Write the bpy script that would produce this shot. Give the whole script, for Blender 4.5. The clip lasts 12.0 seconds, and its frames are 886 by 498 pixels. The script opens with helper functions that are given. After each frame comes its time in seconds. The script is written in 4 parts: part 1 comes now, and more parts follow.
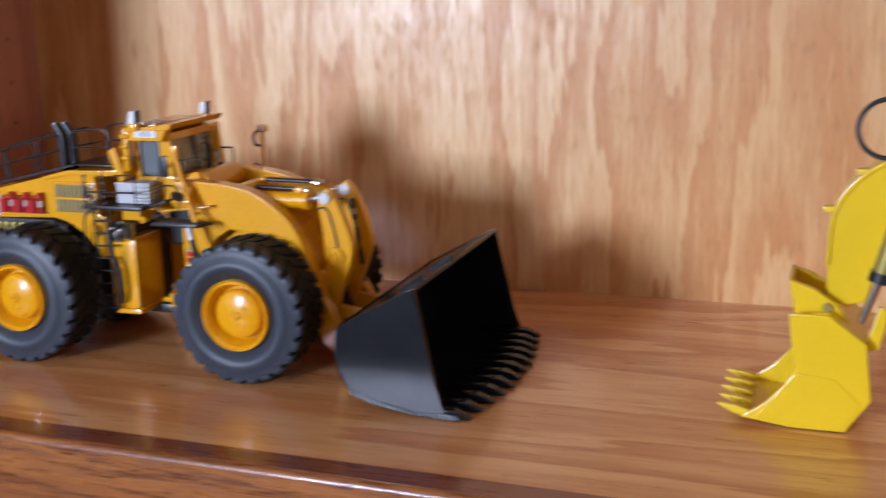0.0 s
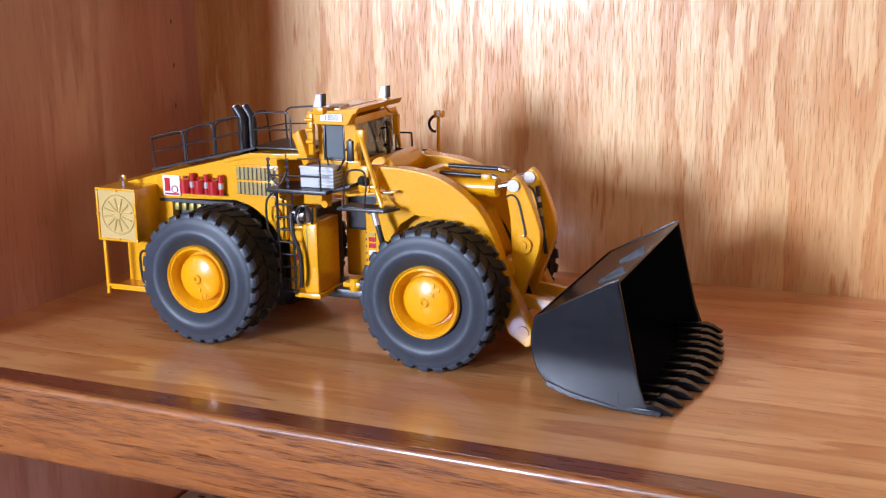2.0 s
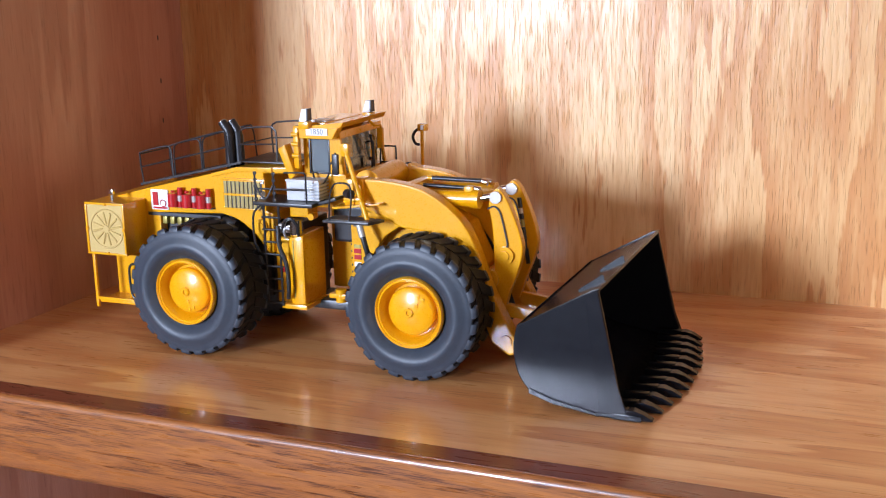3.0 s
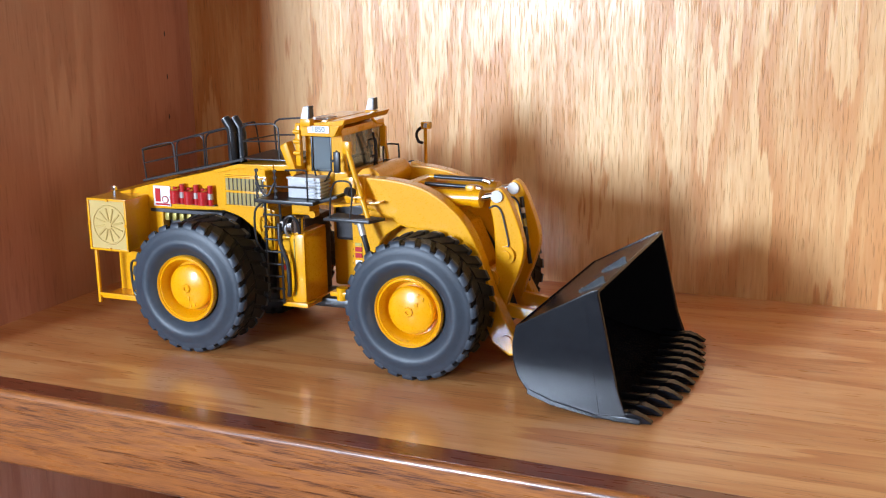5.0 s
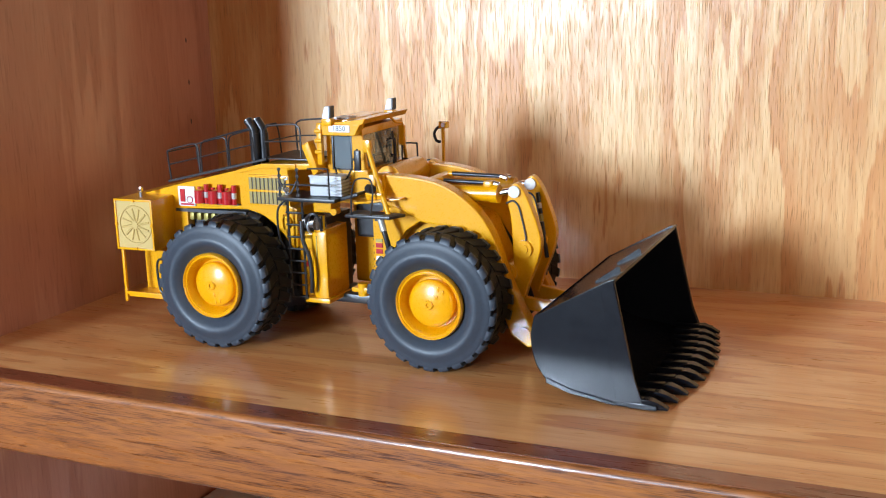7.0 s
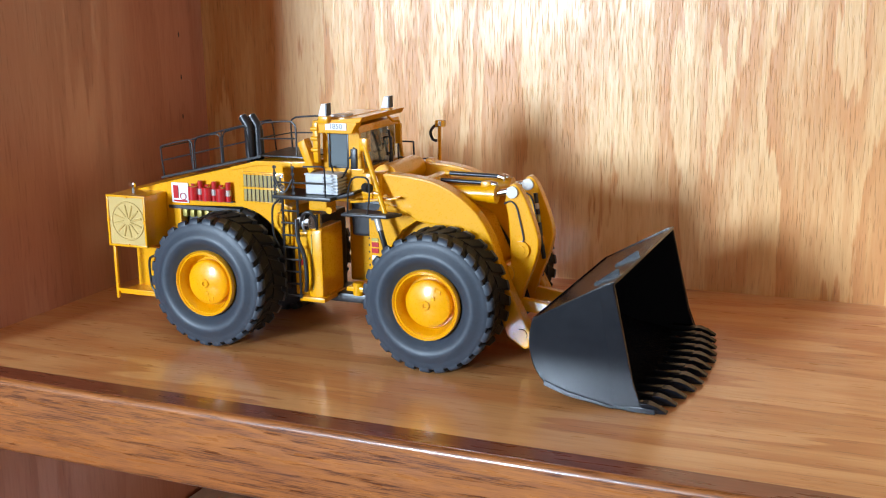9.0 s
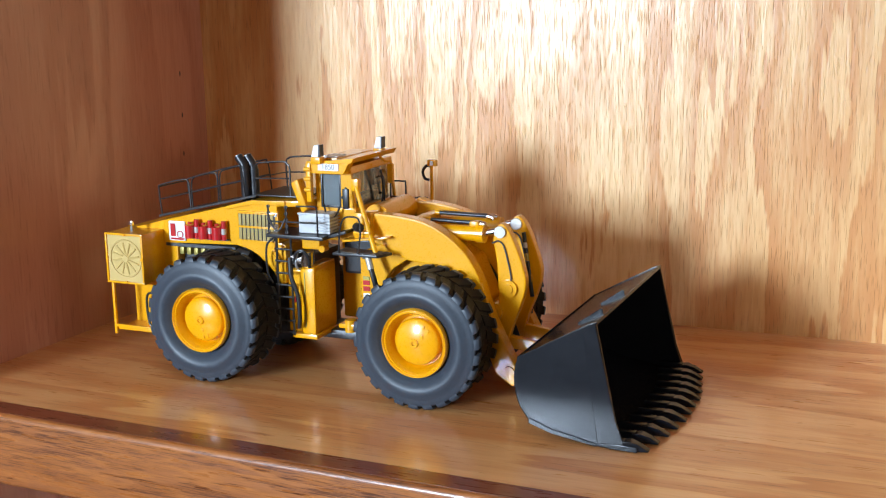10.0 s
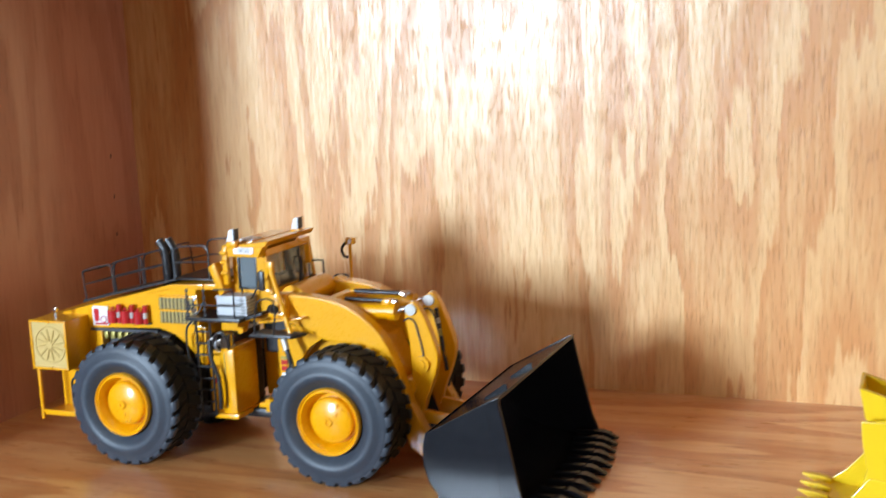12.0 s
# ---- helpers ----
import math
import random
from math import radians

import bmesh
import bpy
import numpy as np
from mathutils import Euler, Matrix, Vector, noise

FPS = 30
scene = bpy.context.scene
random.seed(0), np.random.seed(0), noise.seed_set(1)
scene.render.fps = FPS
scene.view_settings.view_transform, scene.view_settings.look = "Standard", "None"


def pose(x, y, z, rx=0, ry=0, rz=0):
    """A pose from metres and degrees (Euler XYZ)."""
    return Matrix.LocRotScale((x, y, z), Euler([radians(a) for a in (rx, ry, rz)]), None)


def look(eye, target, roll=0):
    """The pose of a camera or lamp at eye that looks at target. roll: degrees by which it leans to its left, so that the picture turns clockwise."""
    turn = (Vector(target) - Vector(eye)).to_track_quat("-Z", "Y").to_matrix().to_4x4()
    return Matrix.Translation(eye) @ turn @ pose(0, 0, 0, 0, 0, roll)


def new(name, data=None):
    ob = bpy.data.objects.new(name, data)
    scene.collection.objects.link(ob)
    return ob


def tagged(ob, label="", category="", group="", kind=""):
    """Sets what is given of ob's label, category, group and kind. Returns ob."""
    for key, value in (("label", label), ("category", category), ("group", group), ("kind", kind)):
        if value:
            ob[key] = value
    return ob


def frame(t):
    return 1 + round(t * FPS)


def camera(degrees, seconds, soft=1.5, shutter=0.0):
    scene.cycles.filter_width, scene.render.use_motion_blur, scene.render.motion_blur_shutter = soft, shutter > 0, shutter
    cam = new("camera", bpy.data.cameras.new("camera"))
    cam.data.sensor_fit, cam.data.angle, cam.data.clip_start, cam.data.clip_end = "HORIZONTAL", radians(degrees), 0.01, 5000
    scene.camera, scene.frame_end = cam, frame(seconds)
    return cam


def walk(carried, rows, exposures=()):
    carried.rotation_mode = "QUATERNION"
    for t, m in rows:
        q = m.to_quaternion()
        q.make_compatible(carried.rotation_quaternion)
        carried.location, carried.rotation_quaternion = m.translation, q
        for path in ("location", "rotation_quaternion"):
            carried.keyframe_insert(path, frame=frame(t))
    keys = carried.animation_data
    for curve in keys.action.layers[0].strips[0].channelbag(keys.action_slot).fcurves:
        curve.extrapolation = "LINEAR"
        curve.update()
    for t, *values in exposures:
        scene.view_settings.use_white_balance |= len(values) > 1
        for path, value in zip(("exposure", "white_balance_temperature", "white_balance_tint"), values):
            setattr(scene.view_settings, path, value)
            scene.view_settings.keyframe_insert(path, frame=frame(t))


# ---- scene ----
cam = camera(42.0, 12.0, soft=1.15, shutter=0.5)
PATH = [
    (0, (0.319, -0.556, 0.225), (-0.322, 1.282, -0.234), -1.3),
    (0.5, (0.286, -0.582, 0.221), (-0.451, 1.221, -0.234), -1.3),
    (1, (0.27, -0.587, 0.222), (-0.48, 1.209, -0.24), -1.5),
    (1.5, (0.26, -0.578, 0.218), (-0.513, 1.204, -0.262), -1.0),
    (2, (0.252, -0.569, 0.222), (-0.504, 1.221, -0.249), -0.9),
    (2.5, (0.253, -0.575, 0.223), (-0.481, 1.227, -0.239), -0.7),
    (3, (0.259, -0.58, 0.225), (-0.479, 1.223, -0.228), -1.2),
    (5, (0.266, -0.573, 0.225), (-0.498, 1.218, -0.232), -0.9),
    (5.5, (0.268, -0.573, 0.222), (-0.513, 1.212, -0.23), -1.0),
    (6, (0.267, -0.578, 0.222), (-0.523, 1.203, -0.23), -1.3),
    (6.5, (0.271, -0.587, 0.223), (-0.507, 1.201, -0.22), -1.4),
    (7, (0.27, -0.591, 0.219), (-0.517, 1.195, -0.218), -1.6),
    (7.5, (0.269, -0.585, 0.219), (-0.5, 1.209, -0.218), -1.2),
    (7.7, (0.263, -0.582, 0.217), (-0.501, 1.212, -0.228), -1.1),
    (9.3, (0.26, -0.591, 0.223), (-0.5, 1.205, -0.221), -0.8),
    (9.5, (0.266, -0.592, 0.225), (-0.501, 1.205, -0.201), -0.7),
    (10, (0.278, -0.594, 0.231), (-0.505, 1.202, -0.17), -0.9),
    (10.5, (0.279, -0.597, 0.234), (-0.489, 1.205, -0.167), -1.4),
    (11, (0.288, -0.586, 0.229), (-0.49, 1.21, -0.179), -1.9),
    (11.5, (0.299, -0.59, 0.239), (-0.481, 1.212, -0.144), -1.9),
    (12, (0.324, -0.59, 0.251), (-0.433, 1.233, -0.069), -2.6),
]
walk(cam, [(t, look(eye, target, roll)) for t, eye, target, roll in PATH],
     [(0, -0.38, 6500, 19), (0.5, -0.08, 6500, 19), (1.5, 0.11, 6500, 19), (3.2, 0.16, 6500, 15), (5.0, 0.17, 6500, 8), (12.0, 0.16, 6500, 3)])

# ---- light ----
world = bpy.data.worlds.new("sky")
scene.world = world
world.use_nodes = True
wn = world.node_tree.nodes
sky = wn.new("ShaderNodeTexSky")
sky.sky_type, sky.sun_disc = "NISHITA", False
sky.sun_elevation, sky.sun_rotation = radians(35), radians(200)
wn["Background"].inputs[1].default_value = 0.1
world.node_tree.links.new(sky.outputs[0], wn["Background"].inputs[0])
scene.view_settings.exposure = 0.0


def area_lamp(x, y, z, w, h, turn, watts, colour):
    d = bpy.data.lights.new("area_light", "AREA")
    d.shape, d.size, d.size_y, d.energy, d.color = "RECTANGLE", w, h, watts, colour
    ob = new("area_light", d)
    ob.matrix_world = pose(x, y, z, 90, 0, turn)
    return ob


# daylight through the tall south window
area_lamp(-1.12, -3.07, 0.60, 0.52, 0.76, 0, 170, (0.75, 0.915, 1.19))
# unseen warm fill, added to lift the side panel and redden the shadows
area_lamp(1.97, -1.20, 0.40, 1.2, 1.0, 90, 11, (1.0, 0.77, 0.68))


# ---- materials ----
def material(name, colour=(0.8, 0.8, 0.8), rough=0.5, metal=0.0, coat=0.0, speck=0.0, scale=300.0, bump=0.0, ior=1.5):
    """A plain surface with a fine mottling of colour, roughness and relief."""
    m = bpy.data.materials.new(name)
    m.use_nodes = True
    n, l = m.node_tree.nodes, m.node_tree.links
    b = n["Principled BSDF"]
    b.inputs["Base Color"].default_value = (*colour, 1)
    b.inputs["Roughness"].default_value = rough
    b.inputs["Metallic"].default_value = metal
    b.inputs["Coat Weight"].default_value = coat
    b.inputs["Coat Roughness"].default_value = 0.05
    b.inputs["IOR"].default_value = ior
    tc = n.new("ShaderNodeTexCoord")
    nz = n.new("ShaderNodeTexNoise")
    nz.inputs["Scale"].default_value, nz.inputs["Detail"].default_value = scale, 4
    l.new(tc.outputs["Object"], nz.inputs["Vector"])
    if speck:
        mx = n.new("ShaderNodeMix")
        mx.data_type = "RGBA"
        mx.inputs[6].default_value = (*[c * (1 - speck) for c in colour], 1)
        mx.inputs[7].default_value = (*[min(1, c * (1 + speck)) for c in colour], 1)
        l.new(nz.outputs["Fac"], mx.inputs[0])
        l.new(mx.outputs[2], b.inputs["Base Color"])
        mr = n.new("ShaderNodeMapRange")
        mr.inputs[3].default_value, mr.inputs[4].default_value = rough * 0.8, min(1, rough * 1.25)
        l.new(nz.outputs["Fac"], mr.inputs[0])
        l.new(mr.outputs[0], b.inputs["Roughness"])
    if bump:
        bp = n.new("ShaderNodeBump")
        bp.inputs["Strength"].default_value, bp.inputs["Distance"].default_value = bump, 0.0004
        l.new(nz.outputs["Fac"], bp.inputs["Height"])
        l.new(bp.outputs[0], b.inputs["Normal"])
    return m


def wood(name, along, light, mid, dark, rough=0.3, coat=0.5, ring=9.0, shift=0.0, pore=0.5, rings=0.5, coat_rough=0.18, count=11.0, stretch=0.17, relief=0.75, fibre=0.5, dash=(560, 48, 0.56, 0.70), ragged=0.7, flake=0.3, coat_ior=1.5):
    """Lacquered plain-sawn timber whose grain runs along one axis: arched year rings, fine pores, slow drifts of tone."""
    m = bpy.data.materials.new(name)
    m.use_nodes = True
    n, l = m.node_tree.nodes, m.node_tree.links
    b = n["Principled BSDF"]
    tc = n.new("ShaderNodeTexCoord")

    def grain(across, length, detail, distort=0.0):
        mp = n.new("ShaderNodeMapping")
        mp.inputs["Scale"].default_value = [length if a == along else across for a in "xyz"]
        mp.inputs["Location"].default_value = (shift, shift * 1.7, shift * 0.6)
        nz = n.new("ShaderNodeTexNoise")
        nz.inputs["Scale"].default_value, nz.inputs["Detail"].default_value = 1.0, detail
        nz.inputs["Distortion"].default_value = distort
        l.new(tc.outputs["Object"], mp.inputs["Vector"])
        l.new(mp.outputs[0], nz.inputs["Vector"])
        return nz.outputs["Fac"]

    def sums(op, a, c):
        x = n.new("ShaderNodeMath")
        x.operation = op
        for k, v in enumerate((a, c)):
            if isinstance(v, (int, float)):
                x.inputs[k].default_value = v
            else:
                l.new(v, x.inputs[k])
        return x.outputs[0]

    def mixed(fac, a, c):
        x = n.new("ShaderNodeMix")
        x.data_type = "RGBA"
        for k, v in ((0, fac), (6, a), (7, c)):
            if isinstance(v, tuple):
                x.inputs[k].default_value = (*v, 1)
            else:
                l.new(v, x.inputs[k])
        return x.outputs[2]

    def ramp(v, lo, hi, to0=0.0, to1=1.0):
        x = n.new("ShaderNodeMapRange")
        x.interpolation_type = "SMOOTHSTEP"
        for k, q in ((1, lo), (2, hi), (3, to0), (4, to1)):
            x.inputs[k].default_value = q
        l.new(v, x.inputs[0])
        return x.outputs[0]

    big = grain(ring, ring * stretch, 2.0, 0.25)
    fine = grain(430, 42, 3)
    # year rings are level lines of a slow field, roughened by the fine fibre
    middle = grain(150, 11, 2)
    field = sums("ADD", sums("MULTIPLY", big, count), sums("MULTIPLY", fine, ragged))
    field = sums("ADD", field, sums("MULTIPLY", middle, 0.8))
    rings_v = sums("FRACT", field, 0.0)
    ring_v = ramp(rings_v, 0.0, 0.85)
    ring_v = sums("MULTIPLY", ring_v, ramp(rings_v, 1.0, 0.86))
    pores = ramp(grain(dash[0], dash[1], 2), dash[2], dash[3])
    tone = ramp(grain(5, 1.1, 2), 0.3, 0.7)
    c = mixed(tone, mid, light)
    c = mixed(sums("MULTIPLY", ring_v, rings), c, dark)
    c = mixed(sums("MULTIPLY", ramp(middle, 0.46, 0.66), flake), c, tuple((p * 0.5 + q * 0.5) for p, q in zip(mid, dark)))
    c = mixed(sums("MULTIPLY", ramp(fine, 0.42, 0.66), fibre), c, tuple((p * 0.45 + q * 0.55) for p, q in zip(mid, dark)))
    c = mixed(sums("MULTIPLY", pores, sums("MULTIPLY", sums("ADD", ring_v, 0.35), pore)), c, tuple(q * 0.55 for q in dark))
    l.new(c, b.inputs["Base Color"])
    l.new(ramp(fine, 0.2, 0.8, rough * 0.8, rough * 1.3), b.inputs["Roughness"])
    b.inputs["Coat Roughness"].default_value = coat_rough
    b.inputs["Coat IOR"].default_value = coat_ior
    # the lacquer sinks into the pores and the open early wood
    l.new(sums("MULTIPLY", coat, sums("SUBTRACT", 1.0, sums("MULTIPLY", sums("MAXIMUM", pores, ring_v), 0.55))), b.inputs["Coat Weight"])
    bp = n.new("ShaderNodeBump")
    bp.inputs["Strength"].default_value, bp.inputs["Distance"].default_value = relief, 0.0003
    l.new(sums("SUBTRACT", fine, sums("MULTIPLY", pores, 0.8)), bp.inputs["Height"])
    l.new(bp.outputs[0], b.inputs["Normal"])
    l.new(bp.outputs[0], b.inputs["Coat Normal"])
    return m


OAK_L, OAK_M, OAK_D = (0.82, 0.555, 0.260), (0.74, 0.438, 0.168), (0.56, 0.222, 0.052)
M_BACK = wood("oak_veneer_back", "z", OAK_L, OAK_M, OAK_D, rough=0.44, coat=0.62, coat_rough=0.26, ring=10.0, rings=0.85, count=8.0, fibre=0.28, pore=0.42, relief=0.7, ragged=0.6, flake=0.25, stretch=0.2, dash=(1000, 60, 0.55, 0.70))
# same oak as the back, toned darker and redder for its shade
M_SIDE = wood("oak_veneer_side_shaded", "z", (0.56, 0.275, 0.190), (0.47, 0.205, 0.130), (0.33, 0.120, 0.070), rough=0.42, coat=1.0, coat_ior=1.75, shift=3.3, ring=6.0, rings=0.5, coat_rough=0.17, fibre=0.15, pore=0.2, relief=0.2, stretch=0.3, count=9.0, flake=0.1, ragged=0.4)
M_SHELF = wood("oak_veneer_shelf", "x", (0.86, 0.475, 0.195), (0.78, 0.375, 0.135), (0.55, 0.195, 0.052), rough=0.32, coat=0.9, coat_rough=0.14, shift=7.1, ring=13.0, rings=0.8, count=7.0, relief=0.12, fibre=0.1, ragged=0.25, flake=0.14, stretch=0.16, dash=(900, 40, 0.58, 0.72))
M_NOSING = wood("stained_oak_nosing", "x", (0.41, 0.150, 0.037), (0.33, 0.102, 0.023), (0.10, 0.022, 0.008), rough=0.30, coat=0.6, coat_rough=0.08, ring=60.0, shift=11.0, pore=0.62, rings=0.35, count=5.0, stretch=0.06, relief=0.08, fibre=0.3, dash=(2100, 60, 0.47, 0.62), flake=0.3)
# the nosing's stain, darkened further because its top catches little window light
M_NOSE_TOP = wood("stained_nosing_top_shaded", "x", (0.26, 0.068, 0.030), (0.20, 0.048, 0.022), (0.11, 0.025, 0.013), rough=0.30, coat=0.5, coat_rough=0.09, ring=30.0, shift=2.0, pore=0.2, rings=0.4, count=5.0, stretch=0.06, relief=0.05, fibre=0.15)
# unseen room surfaces: wall and ceiling tones set how much light bounces
M_ROOM = material("warm_beige_bounce_wall", (0.26, 0.19, 0.135), 0.8, speck=0.04, scale=6)
M_CEIL = material("off_white_bounce_ceiling", (0.58, 0.52, 0.45), 0.85, speck=0.03, scale=6)
M_CARPET = material("brown_carpet", (0.22, 0.15, 0.10), 0.95, speck=0.2, scale=60)
M_FRAME = material("white_window_paint", (0.8, 0.8, 0.78), 0.4, speck=0.03, scale=20)
M_YEL = material("loader_yellow_enamel", (0.75, 0.345, 0.002), 0.28, coat=0.7, speck=0.05, scale=900, bump=0.03, ior=1.42)
M_YEL2 = material("excavator_yellow_enamel", (0.80, 0.54, 0.006), 0.34, coat=0.4, speck=0.05, scale=700, bump=0.05)
M_RUB = material("grey_black_rubber", (0.032, 0.043, 0.058), 0.46, speck=0.25, scale=420, bump=0.12)
# the tyre's rubber again, near black: tread and notch shade in its colour
M_RUB_SHADED = material("shaded_tread_rubber", (0.010, 0.010, 0.011), 0.6, speck=0.2, scale=500, ior=1.3)
M_BLK = material("black_satin_enamel", (0.008, 0.009, 0.012), 0.22, speck=0.15, scale=260, bump=0.01, ior=1.36)
M_BLKP = material("black_plastic", (0.015, 0.015, 0.017), 0.35, speck=0.1, scale=800)
M_CHR = material("bright_chrome", (0.85, 0.86, 0.88), 0.12, metal=1.0, speck=0.05, scale=900)
M_RED = material("red_enamel", (0.44, 0.010, 0.014), 0.3, coat=0.4, speck=0.05, scale=900)
M_PALE = material("pale_grey_enamel", (0.50, 0.51, 0.52), 0.4, speck=0.1, scale=900)
M_WHT = material("white_enamel", (0.75, 0.75, 0.75), 0.35, speck=0.04, scale=900)
M_GLS = material("clear_cab_glass", (0.85, 0.90, 0.92), 0.02)
M_GLS.node_tree.nodes["Principled BSDF"].inputs["Transmission Weight"].default_value = 1.0
M_TINT = material("grey_tinted_glass", (0.30, 0.35, 0.37), 0.04)
M_TINT.node_tree.nodes["Principled BSDF"].inputs["Transmission Weight"].default_value = 0.5
M_PIN = material("bright_steel_pin", (0.50, 0.48, 0.44), 0.3, metal=0.4, speck=0.06, scale=900)
M_GREY = material("grey_casting", (0.35, 0.36, 0.37), 0.35, metal=0.6, speck=0.15, scale=900)
M_DKGRY = material("dark_grey_steel", (0.045, 0.045, 0.05), 0.45, speck=0.2, scale=900)
M_SLAT = material("dull_olive_slat", (0.30, 0.22, 0.06), 0.5, speck=0.2, scale=900)
M_BRASS = material("olive_brass", (0.34, 0.28, 0.07), 0.4, metal=0.4, speck=0.2, scale=900)
M_PAPER = material("printed_paper", (0.60, 0.64, 0.70), 0.45, speck=0.15, scale=30)
M_INKG = material("grey_ink", (0.16, 0.16, 0.17), 0.5)
M_INK = material("dark_ink", (0.03, 0.03, 0.035), 0.5)


# ---- building blocks ----
def bevelled(bm, width, segs=2):
    if width:
        bm.normal_update()
        edges = [e for e in bm.edges if e.is_manifold and e.calc_face_angle(0) > 0.6]
        bmesh.ops.bevel(bm, geom=edges, offset=width, segments=segs, profile=0.6, affect="EDGES", clamp_overlap=True)
    return bm


def box(x0, x1, y0, y1, z0, z1, bevel=0.0, bm=None):
    b = bmesh.new()
    bmesh.ops.create_cube(b, size=1)
    for v in b.verts:
        v.co = (x0 + (v.co.x + 0.5) * (x1 - x0), y0 + (v.co.y + 0.5) * (y1 - y0), z0 + (v.co.z + 0.5) * (z1 - z0))
    return joined(bm, bevelled(b, bevel))


def joined(bm, other):
    """Puts another bmesh into bm, and gives bm back."""
    if bm is None:
        return other
    me = bpy.data.meshes.new("tmp")
    other.to_mesh(me)
    other.free()
    bm.from_mesh(me)
    bpy.data.meshes.remove(me)
    return bm


def prism(outline, y0, y1, bevel=0.0, bm=None, axis="y"):
    """A plate with an outline in x and z (or, by the axis, x and y or y and z), as thick as from y0 to y1."""
    b = bmesh.new()

    def put(p, q, d):
        return {"y": (p, d, q), "z": (p, q, d), "x": (d, p, q)}[axis]

    lo = [b.verts.new(put(p, q, y0)) for p, q in outline]
    hi = [b.verts.new(put(p, q, y1)) for p, q in outline]
    k = len(outline)
    b.faces.new(lo)
    b.faces.new(hi)
    for i in range(k):
        b.faces.new((lo[i], lo[(i + 1) % k], hi[(i + 1) % k], hi[i]))
    bmesh.ops.recalc_face_normals(b, faces=b.faces)
    return joined(bm, bevelled(b, bevel))


def tube(points, r, segs=8, bm=None):
    """A rod or pipe through points, with mitred bends."""
    pts = [Vector(p) for p in points]
    b = bmesh.new()
    rings, side = [], None
    for i, p in enumerate(pts):
        d = (pts[min(i + 1, len(pts) - 1)] - pts[max(i - 1, 0)]).normalized()
        if side is None:
            side = d.orthogonal().normalized()
        side = (side - d * side.dot(d)).normalized()
        up = d.cross(side)
        rings.append([b.verts.new(p + (side * math.cos(a) + up * math.sin(a)) * r) for a in (2 * math.pi * k / segs for k in range(segs))])
    for q, w in zip(rings, rings[1:]):
        for k in range(segs):
            b.faces.new((q[k], q[(k + 1) % segs], w[(k + 1) % segs], w[k]))
    b.faces.new(rings[0][::-1])
    b.faces.new(rings[-1])
    bmesh.ops.recalc_face_normals(b, faces=b.faces)
    return joined(bm, b)


def arc(points, n=6):
    """A smooth line through points."""
    p = [Vector(q) for q in points]
    p = [p[0] * 2 - p[1]] + p + [p[-1] * 2 - p[-2]]
    out = []
    for i in range(1, len(p) - 2):
        for k in range(n):
            t = k / n
            a, b, c, d = p[i - 1], p[i], p[i + 1], p[i + 2]
            out.append(0.5 * (2 * b + (c - a) * t + (2 * a - 5 * b + 4 * c - d) * t * t + (3 * b - a - 3 * c + d) * t ** 3))
    return out + [p[-2]]


def arc2(points, n=6):
    return [(q.x, q.y) for q in arc([(a, c, 0) for a, c in points], n)]


def lathe(profile, cx, cz, segs=48, bm=None):
    """A body turned round an axis along y at (cx, cz): rows of radius and y; closed at the ends where the radius is 0."""
    b = bmesh.new()
    rings = []
    for r, y in profile:
        if r < 1e-6:
            rings.append([b.verts.new((cx, y, cz))])
        else:
            rings.append([b.verts.new((cx + r * math.cos(2 * math.pi * k / segs), y, cz + r * math.sin(2 * math.pi * k / segs))) for k in range(segs)])
    for q, w in zip(rings, rings[1:]):
        for k in range(segs):
            n = (k + 1) % segs
            if len(q) == 1:
                b.faces.new((q[0], w[n], w[k]))
            elif len(w) == 1:
                b.faces.new((q[k], q[n], w[0]))
            else:
                b.faces.new((q[k], q[n], w[n], w[k]))
    bmesh.ops.recalc_face_normals(b, faces=b.faces)
    return joined(bm, b)


def cyl(p0, p1, r, segs=16, bm=None):
    return tube((p0, p1), r, segs, bm)


def part(name, bm, mat, parent=None, label="", smooth=40):
    """Links a bmesh as one mesh object, in world places, under a thing or a part."""
    bm.normal_update()
    # hard edges: sharp angles, and where a narrow bevel meets a broad flat face
    for e in bm.edges:
        if len(e.link_faces) == 2:
            a, c = sorted(f.calc_area() for f in e.link_faces)
            turn = e.calc_face_angle(0)
            e.smooth = not (turn > radians(smooth) or (turn > 0.25 and c > 5 * a))
    for f in bm.faces:
        f.smooth = smooth > 0 and any(e.smooth for e in f.edges)
    me = bpy.data.meshes.new(name)
    bm.to_mesh(me)
    bm.free()
    me.materials.append(mat)
    ob = new(name, me)
    if parent:
        hang(ob, parent)
    if label:
        ob["label"] = label
    return ob


def hang(ob, parent):
    ob.parent = parent
    if parent.type == "EMPTY":
        ob.matrix_parent_inverse = Matrix.Translation(parent.location).inverted()


def thing(name, at, label, category, group=""):
    e = new(name)
    e.location, e.empty_display_size = at, 0.02
    return tagged(e, label, category, group)


def structure(name, bm, mat, label, category, smooth=0):
    return tagged(part(name, bm, mat, smooth=smooth), label, category, kind="structure")


# ---- unseen room behind the camera, added to enclose and bounce the light ----
X0, X1, Y0, Y1 = -2.2, 2.0, -3.0, 0.3
structure("floor", box(X0, X1, Y0, Y1, -1.35, -1.3), M_CARPET, "brown carpeted floor of the room", "floor")
structure("ceiling", box(X0, X1, Y0, Y1, 1.3, 1.35), M_CEIL, "unseen off-white ceiling, added to send light down", "ceiling")
